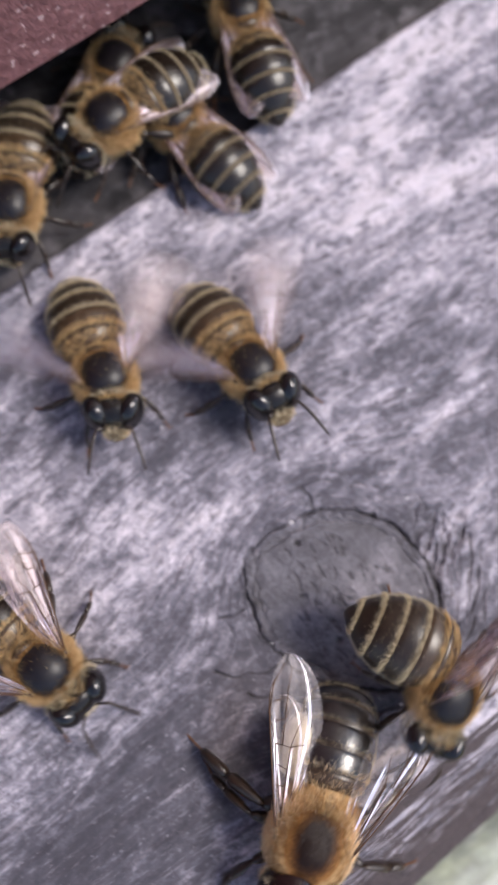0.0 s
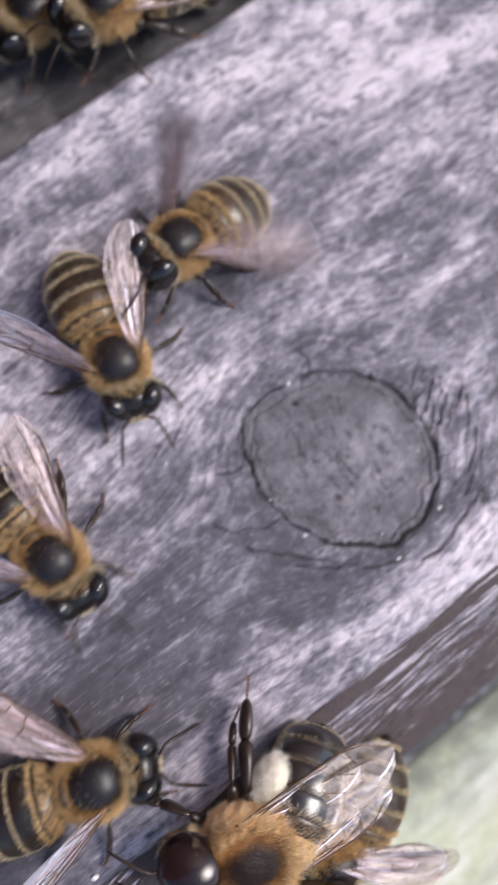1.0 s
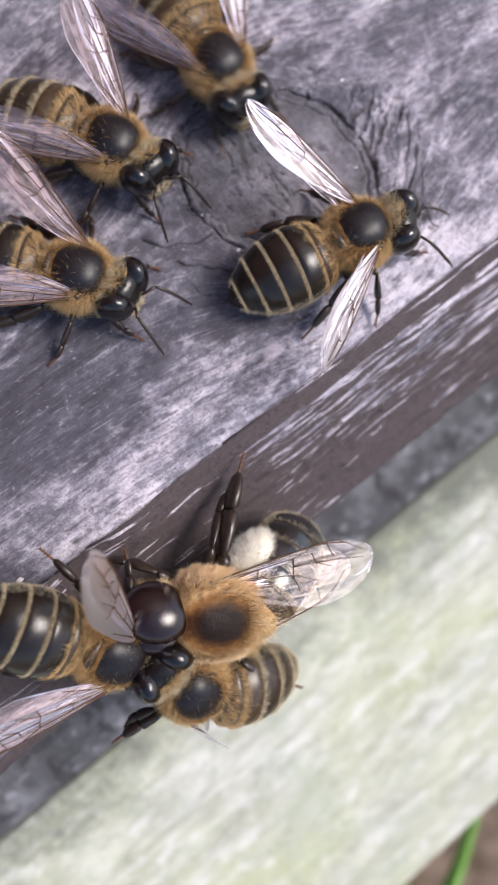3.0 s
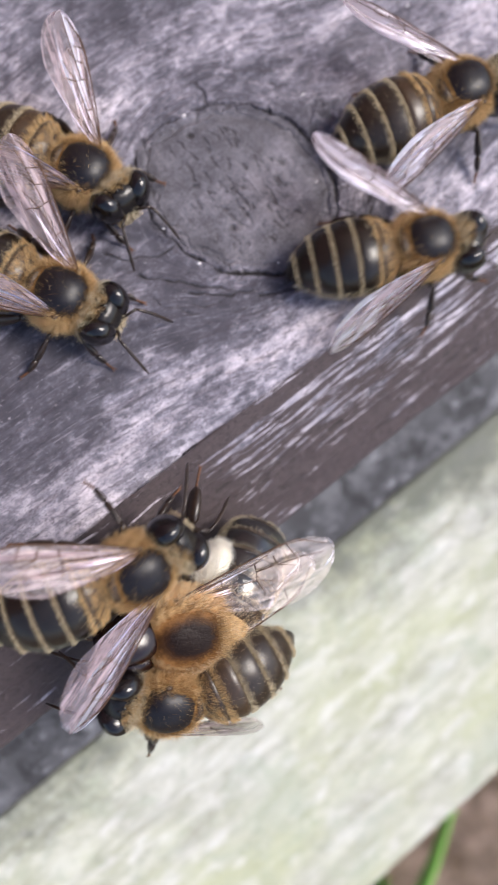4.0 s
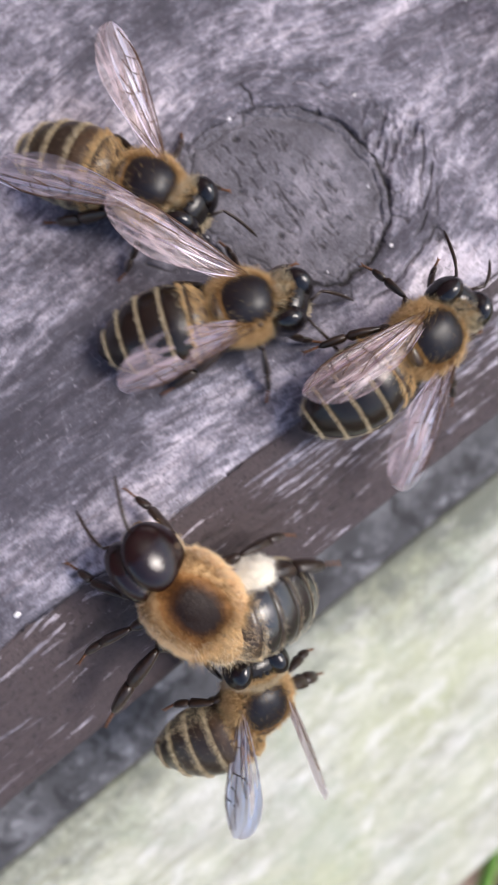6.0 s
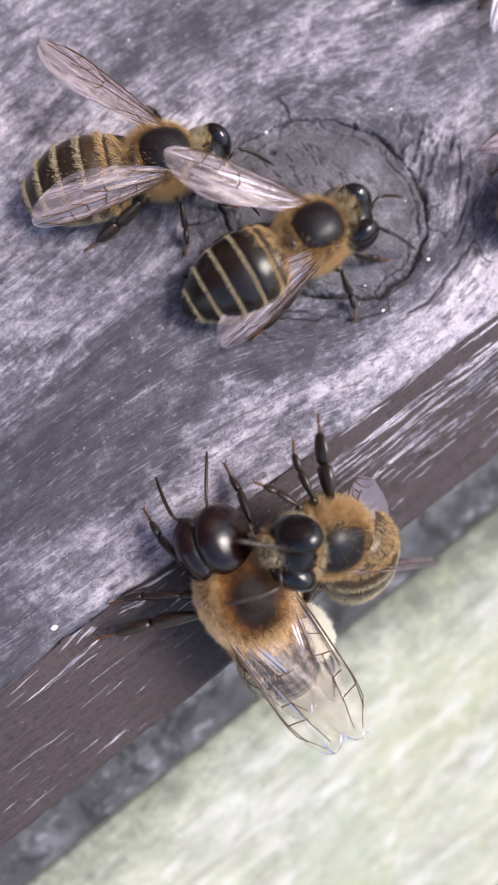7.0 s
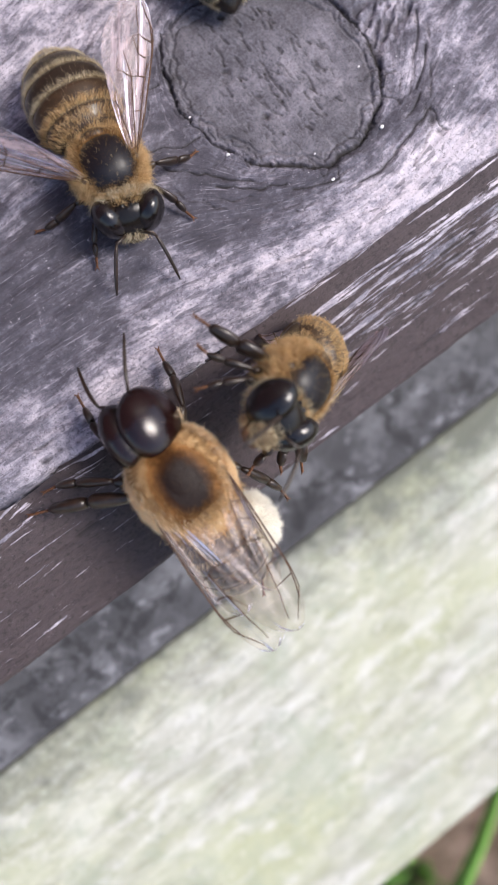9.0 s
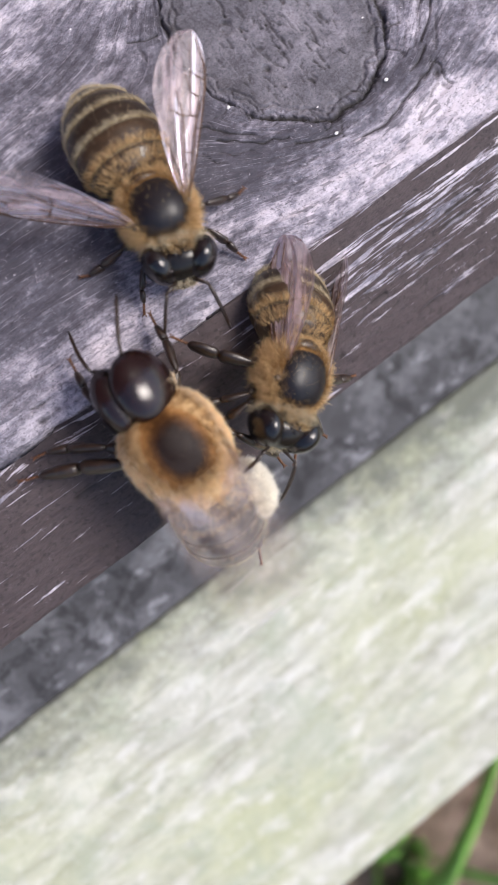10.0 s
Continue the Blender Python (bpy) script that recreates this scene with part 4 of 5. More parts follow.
    p, nr = on_ellipsoid(2600, hc, head_r, lambda u, q: ((np.abs(u[:, 1]) < 0.5) & ((u[:, 2] < 0.25) | (u[:, 0] < -0.1)) & (u[:, 0] < 0.85)) | (u[:, 0] < -0.35), 23)
    part("fur", fur_mesh("head_fur", p, nr, 0.5, (0.1, 0, 0.1), 0.02, M["gold"], 24), None, head)
    p, nr = on_ellipsoid(5200 if d else 2600, (hc[0] - 0.35, 0, hc[2] + 0.1), (1.35, 1.9, 1.8) if d else (1.05, 1.85, 1.55), lambda u, q: (u[:, 0] < -0.1) & (u[:, 0] > -0.75), 27)
    part("collar_fur", fur_mesh("collar_fur", p, nr, 0.42 if d else 0.45, (0.1, 0, 0.25), 0.015, M["tawny"] if d else M["cream"], 28, 0.3), None, head, "pale fuzz behind the eyes")
    p, nr = on_ellipsoid(900, (hc[0] + head_r[0] * 0.55, 0, -0.5), (0.6, 0.9, 1.0), lambda u, q: u[:, 0] > 0.1, 25)
    part("face_fur", fur_mesh("face_fur", p, nr, 0.28, (0, 0, -0.3), 0.028, M["cream"], 26), None, head)
    # abdomen: overlapping rings on a core
    length, half, high = (6.9, 2.5, 2.25) if d else (7.0, 2.42, 2.08) if dark else (7.1, 2.58, 2.12)
    curl, table = (24, DRONE_ABDOMEN) if d else (16, ABDOMEN)
    cuts = [0.0, 0.16, 0.34, 0.53, 0.71, 0.87, 1.0]
    bm = bmesh.new()
    n, rings = 24, []
    for s in [k / 20 for k in range(21)]:
        rings.append([bm.verts.new(abdomen_point(s, 2 * math.pi * j / n, -0.05, length, half, high, curl, table)) for j in range(n)])
    for a, b in zip(rings, rings[1:]):
        for j in range(n):
            bm.faces.new((a[j], a[(j + 1) % n], b[(j + 1) % n], b[j]))
    tube(bm, [(0.9, 0, -0.1), (-0.3, 0, 0)], [0.5, 0.6], 12)
    belly = part("abdomen", bm, M["plate"], root, at=mpose(-tr[0] * 0.94, 0, tz - 0.15))
    if d:
        bm = bmesh.new()
        ellipsoid(bm, (0.25, 0, 0.0), (1.45, 1.85, 1.75))
        part("waist", bm, M["orange"], belly, "orange-brown waist")
        p, nr = on_ellipsoid(1400, (0.25, 0, 0.0), (1.45, 1.85, 1.75), lambda u, q: u[:, 2] > -0.4, 37)
        part("waist_fur", fur_mesh("waist_plush", p, nr, 0.6, (-0.4, 0, 0.1), 0.016, M["tawny"], 38, 0.4), None, belly)
    for k in range(6):
        part("segment", abdomen_segment(k, cuts, length, half, high, curl, table, 1 if d or dark else 2, d or dark, "plate" if d else "band"), None, belly)
    rng = np.random.default_rng(31)
    base, nr, pale, pn = [], [], [], []
    for k in range(6):
        for _ in range((420 if d else 750 if dark else 1500) if k else 600 if d else 2800):
            a = rng.uniform(-0.35, math.pi + 0.35)
            q = rng.uniform(0.0, 0.1) + rng.uniform(0, 0.3 if dark else 0.5) ** 2 if k else rng.uniform(0, 0.75)
            s = cuts[k] + (cuts[k + 1] - cuts[k]) * q
            p = abdomen_point(s, a, 0.0, length, half, high, curl, table)
            c = abdomen_point(s, a, -0.5, length, half, high, curl, table)
            (base if k < 2 else pale).append(p), (nr if k < 2 else pn).append((p - c).normalized())
    for n in range(3700 if dark or d else 4000):
        a = rng.choice([rng.uniform(-0.5, 0.28), math.pi - rng.uniform(-0.5, 0.28)])
        if n > 3400:
            a = rng.uniform(0, math.pi)
        s = rng.uniform(0.05, 0.93) if n < 3400 else rng.uniform(0.05, 0.25 if dark or d else 0.8)
        p = abdomen_point(s, a, 0.0, length, half, high, curl, table)
        pale.append(p), pn.append((p - abdomen_point(s, a, -0.5, length, half, high, curl, table)).normalized())
    part("fur", fur_mesh("waist_fur", np.array(base), np.array(nr), 0.42, (-0.9, 0, 0.1), 0.015, M["tawny"] if d else M["gold"], 33, 0.3), None, belly)
    part("band_fur", fur_mesh("band_fur", np.array(pale), np.array(pn), 0.24, (-1.5, 0, 0), 0.011, M["cream"], 34, 0.25), None, belly, "cream hair bands")
    if d:
        bm = bmesh.new()
        ellipsoid(bm, (-2.2, -2.2, 0.1), (1.75, 1.05, 1.3), pose(0, 0, 0, 0, 0, 8), shape=lambda p: p * (1 + 0.1 * math.sin(3 * p.x) * math.cos(2.6 * p.z + 1)))
        part("swollen_side", bm, M["bulb"], belly, "fuzzy cream-white swelling at the side")
        p, nr = on_ellipsoid(11000, (-2.2, -2.2, 0.1), (1.75, 1.05, 1.3), lambda u, q: u[:, 1] < 0.5, 41)
        part("tuft", fur_mesh("tuft", p, nr, 0.44, (-0.5, 0, 0.25), 0.014, M["white_hair"], 42, 0.4), None, belly, "white fuzz")
    # legs: front, middle, hind
    k = 1.42 if d else 1.0
    sets = [((1.1, 0.7, 1.0), (1.9, 1.9, 1.5), (2.9, 2.5, 0.7), (3.5, 2.7, 0.25), (4.0, 2.9, 0.06)),
            ((0.1, 0.9, 0.9), (0.4, 2.6, 1.7), (0.2, 3.9, 0.75), (0.0, 4.7, 0.25), (-0.3, 5.2, 0.06)),
            ((-0.9, 0.9, 0.9), (-1.6, 2.2, 1.9), (-3.2, 3.1, 1.1), (-4.6, 3.7, 0.4), (-5.4, 4.0, 0.06))]
    for n, joints in enumerate(sets):
        for sgn in (1, -1):
            js = [Vector((x * k, sgn * y * k, z * k if i < 4 else z)) for i, (x, y, z) in enumerate(joints)]
            hip = js[0].copy()
            js = [j - hip for j in js]
            me = leg_mesh(js, (1.15, 1.3, 1.9)[n] * k, [M["leg"], M["foot"]])
            part(("front_leg", "middle_leg", "hind_leg")[n], me, None, root, at=mpose(*hip))
    # wings
    mat = M["drone_wing"] if d else M["wing"]
    for left in (True, False):
        sgn = 1 if left else -1
        for hind in (False, True):
            size = ((10.5, 3.6), (7.2, 2.5)) if d else ((8.8, 2.9), (6.1, 1.8))
            me, at = wing_mesh(*size[hind], left, mat, 0.22 if not hind else 0.15)
            at_pose = mpose(0.5 - 0.9 * hind, sgn * tr[1] * 0.78, tz + tr[2] * 0.62 - 0.15 * hind, 0, 0, -sgn * 28)
            w = part("hindwing" if hind else "forewing", me, None, root, "clear veined wing", at_pose)
            tagged(part("vein_net", vein_mesh(at, hind), None, w), kind="stuff")
        bm = bmesh.new()
        ellipsoid(bm, (0.55, sgn * tr[1] * 0.8, tz + tr[2] * 0.58), (0.32, 0.26, 0.24) if d else (0.22, 0.2, 0.16), seg=14, rings=10)
        part("wing_base", bm, M["wing_root"], root)
    tagged(root, label, "bee", "bees on the landing board")
    return root


def kids(ob, name):
    """Children of that kind, the left one first."""
    return sorted((o for o in ob.children if o.name.split(".")[0] == name), key=lambda o: -o.location.y)


def wing_turn(angle, sgn, lift, twist):
    m = (Euler((0, 0, radians(-sgn * angle))).to_matrix() @ Euler((0, radians(lift), 0)).to_matrix() @ Euler((radians(-sgn * twist), 0, 0)).to_matrix())
    return m.to_4x4()


def wings(ob, rows, lift=8.0, twist=(25.0, 52.0)):
    """Spread the wings: rows of seconds, degrees out from straight back, left and right, and at will their lift and twist."""
    for name, gain in (("forewing", 1.0), ("hindwing", 1.2)):
        for n, w in enumerate(kids(ob, name)):
            sgn, at = (1, -1)[n], Matrix.Translation(w.location)
            turns = [(row[0], at @ wing_turn(row[1 + n] * gain, sgn, row[3 + n] if len(row) > 4 else row[3] if len(row) > 3 else lift, row[5 + n] if len(row) > 5 else twist[n])) for row in rows]
            w.matrix_basis = turns[0][1]
            if len(rows) > 1:
                walk(w, turns)


def copy_bee(source, label):
    ob = copy_thing(source, Matrix.Identity(4))
    ob.name = source.name.split(".")[0]
    return tagged(ob, label)


worker = bee("worker_bee", 0, "honey bee worker with banded abdomen and spread wings on grey wood")
drone = bee("drone_bee", 1, "large fuzzy orange-brown drone bee clinging to the front edge")
dark_worker = bee("worker_bee", 0, "honey bee worker with black glossy abdomen crossing the grey board", True)
BEES = {"A": worker, "E": drone, "F": dark_worker}
for key, label in (
        ("B", "honey bee worker with raised lilac wing walking the grey board"),
        ("C", "honey bee worker with pale wings out, antennae forward, on grey wood"),
        ("G", "honey bee worker climbing over the drone at the board's front edge"),
        ("Dd", "honey bee worker with curled abdomen clinging to the drone"),
        ("X", "honey bee worker flying past below the front edge"),
        ("K1", "honey bee worker with dark banded abdomen at the hive entrance"),
        ("K2", "brown honey bee worker in the cluster at the hive entrance"),
        ("K4", "honey bee worker half hidden under others at the entrance"),
        ("K5", "honey bee worker with cream bands under the red hive wall"),
        ("K6", "honey bee worker deep in the shadow of the hive entrance")):
    BEES[key] = copy_bee(dark_worker if key in ("C", "G", "K1", "K2", "K4", "K6") else worker, label)
def flutter(seconds, mid, swing):
    """Three beats to a tenth of a second."""
    return [((3 * k + n) / 30, mid + q * swing, mid + q * swing) for k in range(round(seconds * 10)) for n, q in enumerate((0, 1, -1))]


WINGS = {
    "A": flutter(0.4, 44, 40) + [(0.5, 30, 40), (1.0, 22, 42), (2.0, 26, 30), (2.7, 44, 14), (3.8, 50, 12), (6.2, 48, 12), (8.0, 46, 14), (8.5, 34, 40), (9.0, 30, 50), (10, 32, 52)],
    "B": flutter(1.3, 40, 40) + [(1.4, 30, 30), (2.5, 24, 30), (3.8, 46, 20, 8, -12), (10, 46, 20, 8, -12)],
    "C": [(0, 26, 30), (1.0, 20, 34), (2.5, 34, 20), (4.5, 40, 8, 14, 8), (7.3, 42, 10, 16, -16), (8.0, 42, 10, 16, -16), (8.4, 28, 30, 10, -6, 8, 5), (10, 28, 30, 10, -6, 8, 5)],
    "F": [(0, 46, 20, 8, 0), (1.5, 50, 34, 10, 6), (2.0, 60, 40, 16, 12), (2.5, 46, 42, 36, 34), (2.7, 66, 46, 30, 20), (3.8, 42, 28, 8, -18), (10, 42, 24, 8, -18)],
    "G": [(0, 20, 20), (2.5, 52, 40, 20, 4), (3.0, 40, 38, 20, 4), (3.8, 24, 34, 4, 4), (4.5, 16, 38), (5.0, -14, 20), (5.5, -14, 20), (6.0, 6, 40, 4, -14), (6.2, 10, 30, 4, 8), (10, 30, 30)],
    "Dd": [(0, 12, -30, 10, 10), (1.8, 12, -30, 10, 10), (2.2, 12, -30, -20, -30), (4.2, 12, -30, -20, -30), (4.6, 8, 0, -40, -40), (5.1, 5, 5, -62, -62), (5.4, 12, 12, 10, 10), (6.2, 12, 12, 10, 10), (7.3, 10, -16, -6, -45), (9.2, 10, -16, -6, -45), (10, 8, -2, -12, -14)], "E": [(0, 14, 18, 1, 2, 8, -16), (0.3, 4, 14, -8, -8, -4, -2), (1.0, -18, 10, -10, -8, -12, 14), (2.0, -27, 8, -10, -6, -14, 16), (4.7, -27, 10, -10, -6, -14, 18), (5.5, -27, 10, 2, 2, 6, 8), (5.8, -20, 20, -48, -48, 6, 8), (6.2, -20, 20, -48, -48, 6, 8),
          (6.7, -16, 8, -10, -10, 6, 8), (7.3, -4, -9, 4, 4, 12, -12), (9.7, -4, -9, 4, 4, 12, -12)] + [(9.8 + k / 30, -2 + 20 * q, -7 + 20 * q, 4, 4, 12, -12) for k, q in enumerate((0, 1, -1, 0, 1, -1, 0))],
}


# ---- what moves ----
def millimetres(rows):
    return [(t, mpose(x, y, z, a, b, c)) for t, x, y, z, a, b, c in rows]


def turned(ob, rows):
    """Rows of a part that swings on its joint: seconds, pitch and yaw in degrees, about its rest pose."""
    rest = ob.matrix_basis.copy()
    return [(t, rest @ pose(0, 0, 0, 0, pitch, yaw)) for t, pitch, yaw in rows]


def stepping(ob, times, pace):
    """Legs swing to and fro while the bee walks: alternating threes."""
    for n, name in enumerate(("front_leg", "middle_leg", "hind_leg")):
        for m, leg in enumerate(kids(ob, name)):
            rest = leg.matrix_basis.copy()
            sign = 1 if (n + m) % 2 else -1
            walk(leg, [(t, rest @ pose(0, 0, 0, 0, 0, sign * pace * math.sin(2.6 * i + n))) for i, t in enumerate(times)])


def holding(ob, swings):
    """Legs that grip: for each pair, rows of seconds and the yaw of the left and the right leg, with a slight tremor."""
    for name, rows in swings.items():
        for m, leg in enumerate(kids(ob, name)):
            rest, (ts, *yaws) = leg.matrix_basis.copy(), zip(*rows)
            walk(leg, [(t, rest @ pose(0, 0, 0, 0, 0, float(np.interp(t, ts, yaws[m])) + 4 * math.sin(13 * t + m))) for t in (k * 0.2 for k in range(51))])


def motions():
    walk(BEES["A"], millimetres([
        (0, -1.69, 19.38, 0.35, 0, -10, -105.8),
        (0.3, -3.92, 16.78, 0.35, 0, -9, -119.5),
        (0.5, -4.97, 15.32, 0.35, 0, -7, -118.1),
        (0.8, -5.36, 13.45, 0.35, 0, -4, -110.9),
        (1, -5.92, 12.2, 0.2, 0, 0, -100.8),
        (1.2, -6.85, 11.49, 0.2, 0, 0, -96.3),
        (1.5, -7.51, 11.5, 0.2, 0, 0, -101.2),
        (1.7, -7.73, 12.18, 0.2, 0, 0, -101.5),
        (2, -7.88, 10.52, 0.2, 0, 0, -101.2),
        (2.5, -7.52, 8.47, 0.2, 0, 0, -85.5),
        (2.7, -6.39, 6.49, 0.2, 0, 0, -67.4),
        (3.8, -4.99, 4.04, 0.2, 0, 0, -54.6),
        (4, -5.48, 3.93, 0.2, 0, 0, -61.6),
        (4.5, -5.24, 4.62, 0.2, 0, 0, -52.9),
        (5, -5.05, 3.32, 0.2, 0, 0, -58.6),
        (5.5, -5.32, 2.91, 0.2, 0, 0, -59.5),
        (6, -4.7, 2.68, 0.2, 0, 0, -58.5),
        (6.2, -3.98, 3.37, 0.2, 0, 0, -48.9),
        (7.3, -4.93, 6.29, 0.2, 0, 0, -22.4),
        (7.5, -5.53, 6.58, 0.2, 0, 0, -28.3),
        (8, -6.58, 5.02, 0.2, 0, 0, -53.1),
        (8.5, -8.17, 3.08, 0.2, 0, 0, -76.2),
        (9, -9.33, -2.15, 0.2, 0, 0, -98.3),
        (9.5, -10, -4.85, 0.2, 0, 0, -96),
        (10, -10.28, -8.13, 0.2, 0, 0, -96.8),
    ]))
    walk(BEES["B"], millimetres([
        (0, 6.72, 13.93, 0.25, 0, -12, -91.2),
        (0.3, 6.32, 13.98, 0.26, -0, -13, -89.9),
        (0.5, 6.17, 15.2, 0.27, 0, -14, -81.1),
        (0.8, 3.62, 15.34, 0.28, 0, -15, -132.7),
        (1, 1.72, 16.22, 0.28, 0, -15, -173.9),
        (1.2, 1.18, 15.74, 0.23, -0, -10, 170),
        (1.5, 4.83, 15.12, 0.2, -0, -0, -175.1),
        (1.7, 5.47, 14.78, 0.2, -0, -0, -162.1),
        (2, 1.74, 14.29, 0.2, -0, -0, -148.9),
        (2.5, 0.41, 13.99, 0.2, -0, -0, -130.5),
        (2.7, 0.51, 11.53, 0.2, -0, -0, -121.6),
        (3.8, 16.7, -5.95, 0.2, 0, -0, -15.2),
        (4, 17.58, -6.07, 0.2, 0, -0, -15.4),
        (4.5, 16, -3.34, 0.2, 0, -0, -2.6),
        (5, 21.37, -1.69, 0.2, 0, -0, 3.1),
        (5.5, 30.89, 4.68, 0.2, 0, -0, 14.4),
        (6.2, 36, 9, 0, 0, -0, 20),
        (10, 45, 12, 0, 0, -0, 20),
    ]))
    walk(BEES["C"], millimetres([
        (0, -15.39, 6.76, 0.2, 0, 0, -75.6),
        (0.3, -15.47, 5.25, 0.2, 0, 0, -114.9),
        (0.5, -16.4, 3.59, 0.2, 0, 0, -107),
        (0.8, -16.99, 3.51, 0.2, 0, 0, -109.8),
        (1, -16.61, 4.21, 0.2, 0, 0, -82.8),
        (1.2, -15.52, 4.67, 0.2, 0, 0, -69.2),
        (1.5, -15.63, 4.18, 0.2, 0, 0, -83.7),
        (1.7, -15.35, 4.11, 0.2, 0, 0, -80.5),
        (2, -15.59, 4.36, 0.2, 0, 0, -91.2),
        (2.5, -13.77, 2.59, 0.2, 0, 0, -76.8),
        (2.7, -12.12, 0.85, 0.2, 0, 0, -52.6),
        (3.8, -12.77, -1.49, 0.2, 0, 0, -47.5),
        (4, -11.36, -1.69, 0.2, 0, 0, -61.6),
        (4.5, -12.5, -4.7, 0.2, 0, 0, -50.8),
        (5, -8.85, -9.21, 0.2, 0, 0, -42.3),
        (5.5, -9.51, -5.73, 0.2, 0, 0, -29.9),
        (6, -4.74, -6.66, 0.2, 0, 0, -21.9),
        (6.2, -3.83, -5.25, 0.2, 0, 0, -11.1),
        (7.3, 5.57, -3.06, 0.2, 0, 0, -4.8),
        (7.5, 10.98, -2.36, 0.2, 0, 0, 2.1),
        (8, 11.63, -0.72, 0.2, 0, 0, 8.9),
        (8.5, 9.81, 1.68, 0.2, 0, 0, 46.8),
        (9, 5.41, 10.61, 0.2, 0, 0, 71.7),
        (9.5, 3.43, 13.08, 0.2, 0, 0, 66.3),
        (10, 2.77, 16.89, 0.2, 0, 0, 66.6),
    ]))
    walk(BEES["F"], millimetres([
        (0, -34, -10, 0, 0, 0, 10),
        (0.3, -24.48, -8.69, 0.2, 0, 0, -39.8),
        (0.5, -21, -9.27, 0.2, 0, 0, -42.1),
        (0.8, -20.83, -8.42, 0.2, 0, 0, -45.7),
        (1, -22.11, -8.01, 0.2, 0, 0, -17.6),
        (1.2, -21.61, -7.71, 0.2, 0, 0, -16.4),
        (1.5, -21.12, -9.53, 0.2, 0, 0, -12.8),
        (1.7, -19.22, -11.56, 0.2, 0, 0, -18),
        (2, -13.62, -13.73, 0.2, 0, 0, -1.2),
        (2.5, -4.74, -9.82, 0.2, 0, 0, 4.8),
        (2.7, 1.27, -8.69, 0.2, 0, 0, -4.1),
        (3.8, 5.04, -10.22, 0.2, 0, 0, -20.3),
        (4, 8.69, -12.67, 0.2, 0, 0, -27.7),
        (4.5, 12.59, -10.06, 0.2, 0, 0, -5.6),
        (5, 15.32, -9.46, 0.2, 0, 0, 5.2),
        (5.5, 25.79, -7.94, 0.2, 0, 0, -2.5),
        (6, 27.38, -7.04, 0.2, 0, 0, -5),
        (6.2, 27.61, -3.21, 0.2, 0, 0, 8.3),
        (7.3, 25.38, 6.55, 0.2, 0, 0, -6.9),
        (7.5, 26.03, 6.37, 0.2, 0, 0, -11.1),
        (8, 25.34, 1.15, 0.2, 0, 0, -15.7),
        (9, 40, 2, 0, 0, 0, 0),
        (10, 45, 2, 0, 0, 0, 0),
    ]))
    walk(BEES["G"], millimetres([
        (0, -45, 2, 0, 0, 0, -60),
        (1, -21.43, 11.86, 0.2, 0, 0, -97.9),
        (1.2, -23.91, 4.39, 0.2, 0, 0, -102.4),
        (1.5, -24.6, -0.58, 0.2, 0, 0, -106.8),
        (1.7, -27.04, -4.9, 0.2, 0, 0, -84.5),
        (2, -26.07, -9.72, 0.2, 0, 0, -73.4),
        (2.5, -23.78, -17.63, -0.69, 12.2, 38.9, -71),
        (2.7, -23.88, -17.78, -0.82, 17.4, 37.2, -62.6),
        (3.8, -20.23, -17.12, 1.22, 32.9, 15.5, -22.4),
        (4, -17.67, -16.5, 1.76, 30.6, 7.7, -12.7),
        (4.5, -13.12, -16.17, 2.65, 22, 4.7, -11.4),
        (5, -8.28, -15.68, 0.94, 56.6, 4.5, -9),
        (5.5, -5.17, -14.76, 1.1, 66.9, 2.1, -4.2),
        (6, 2.5, -13.73, 0.59, 24, -0.4, 1.2),
        (6.2, 3.77, -8.8, 0.46, 3.8, -2.5, 33.4),
        (7.3, 22.59, -9.17, 0.2, 0, 0, -6.9),
        (7.5, 22.97, -8.59, 0.2, 0, 0, -12.6),
        (8, 22.85, -8.52, 0.2, 0, 0, -18),
        (9, 40, -4, 0, 0, 0, 0),
        (10, 48, -4, 0, 0, 0, 0),
    ]))
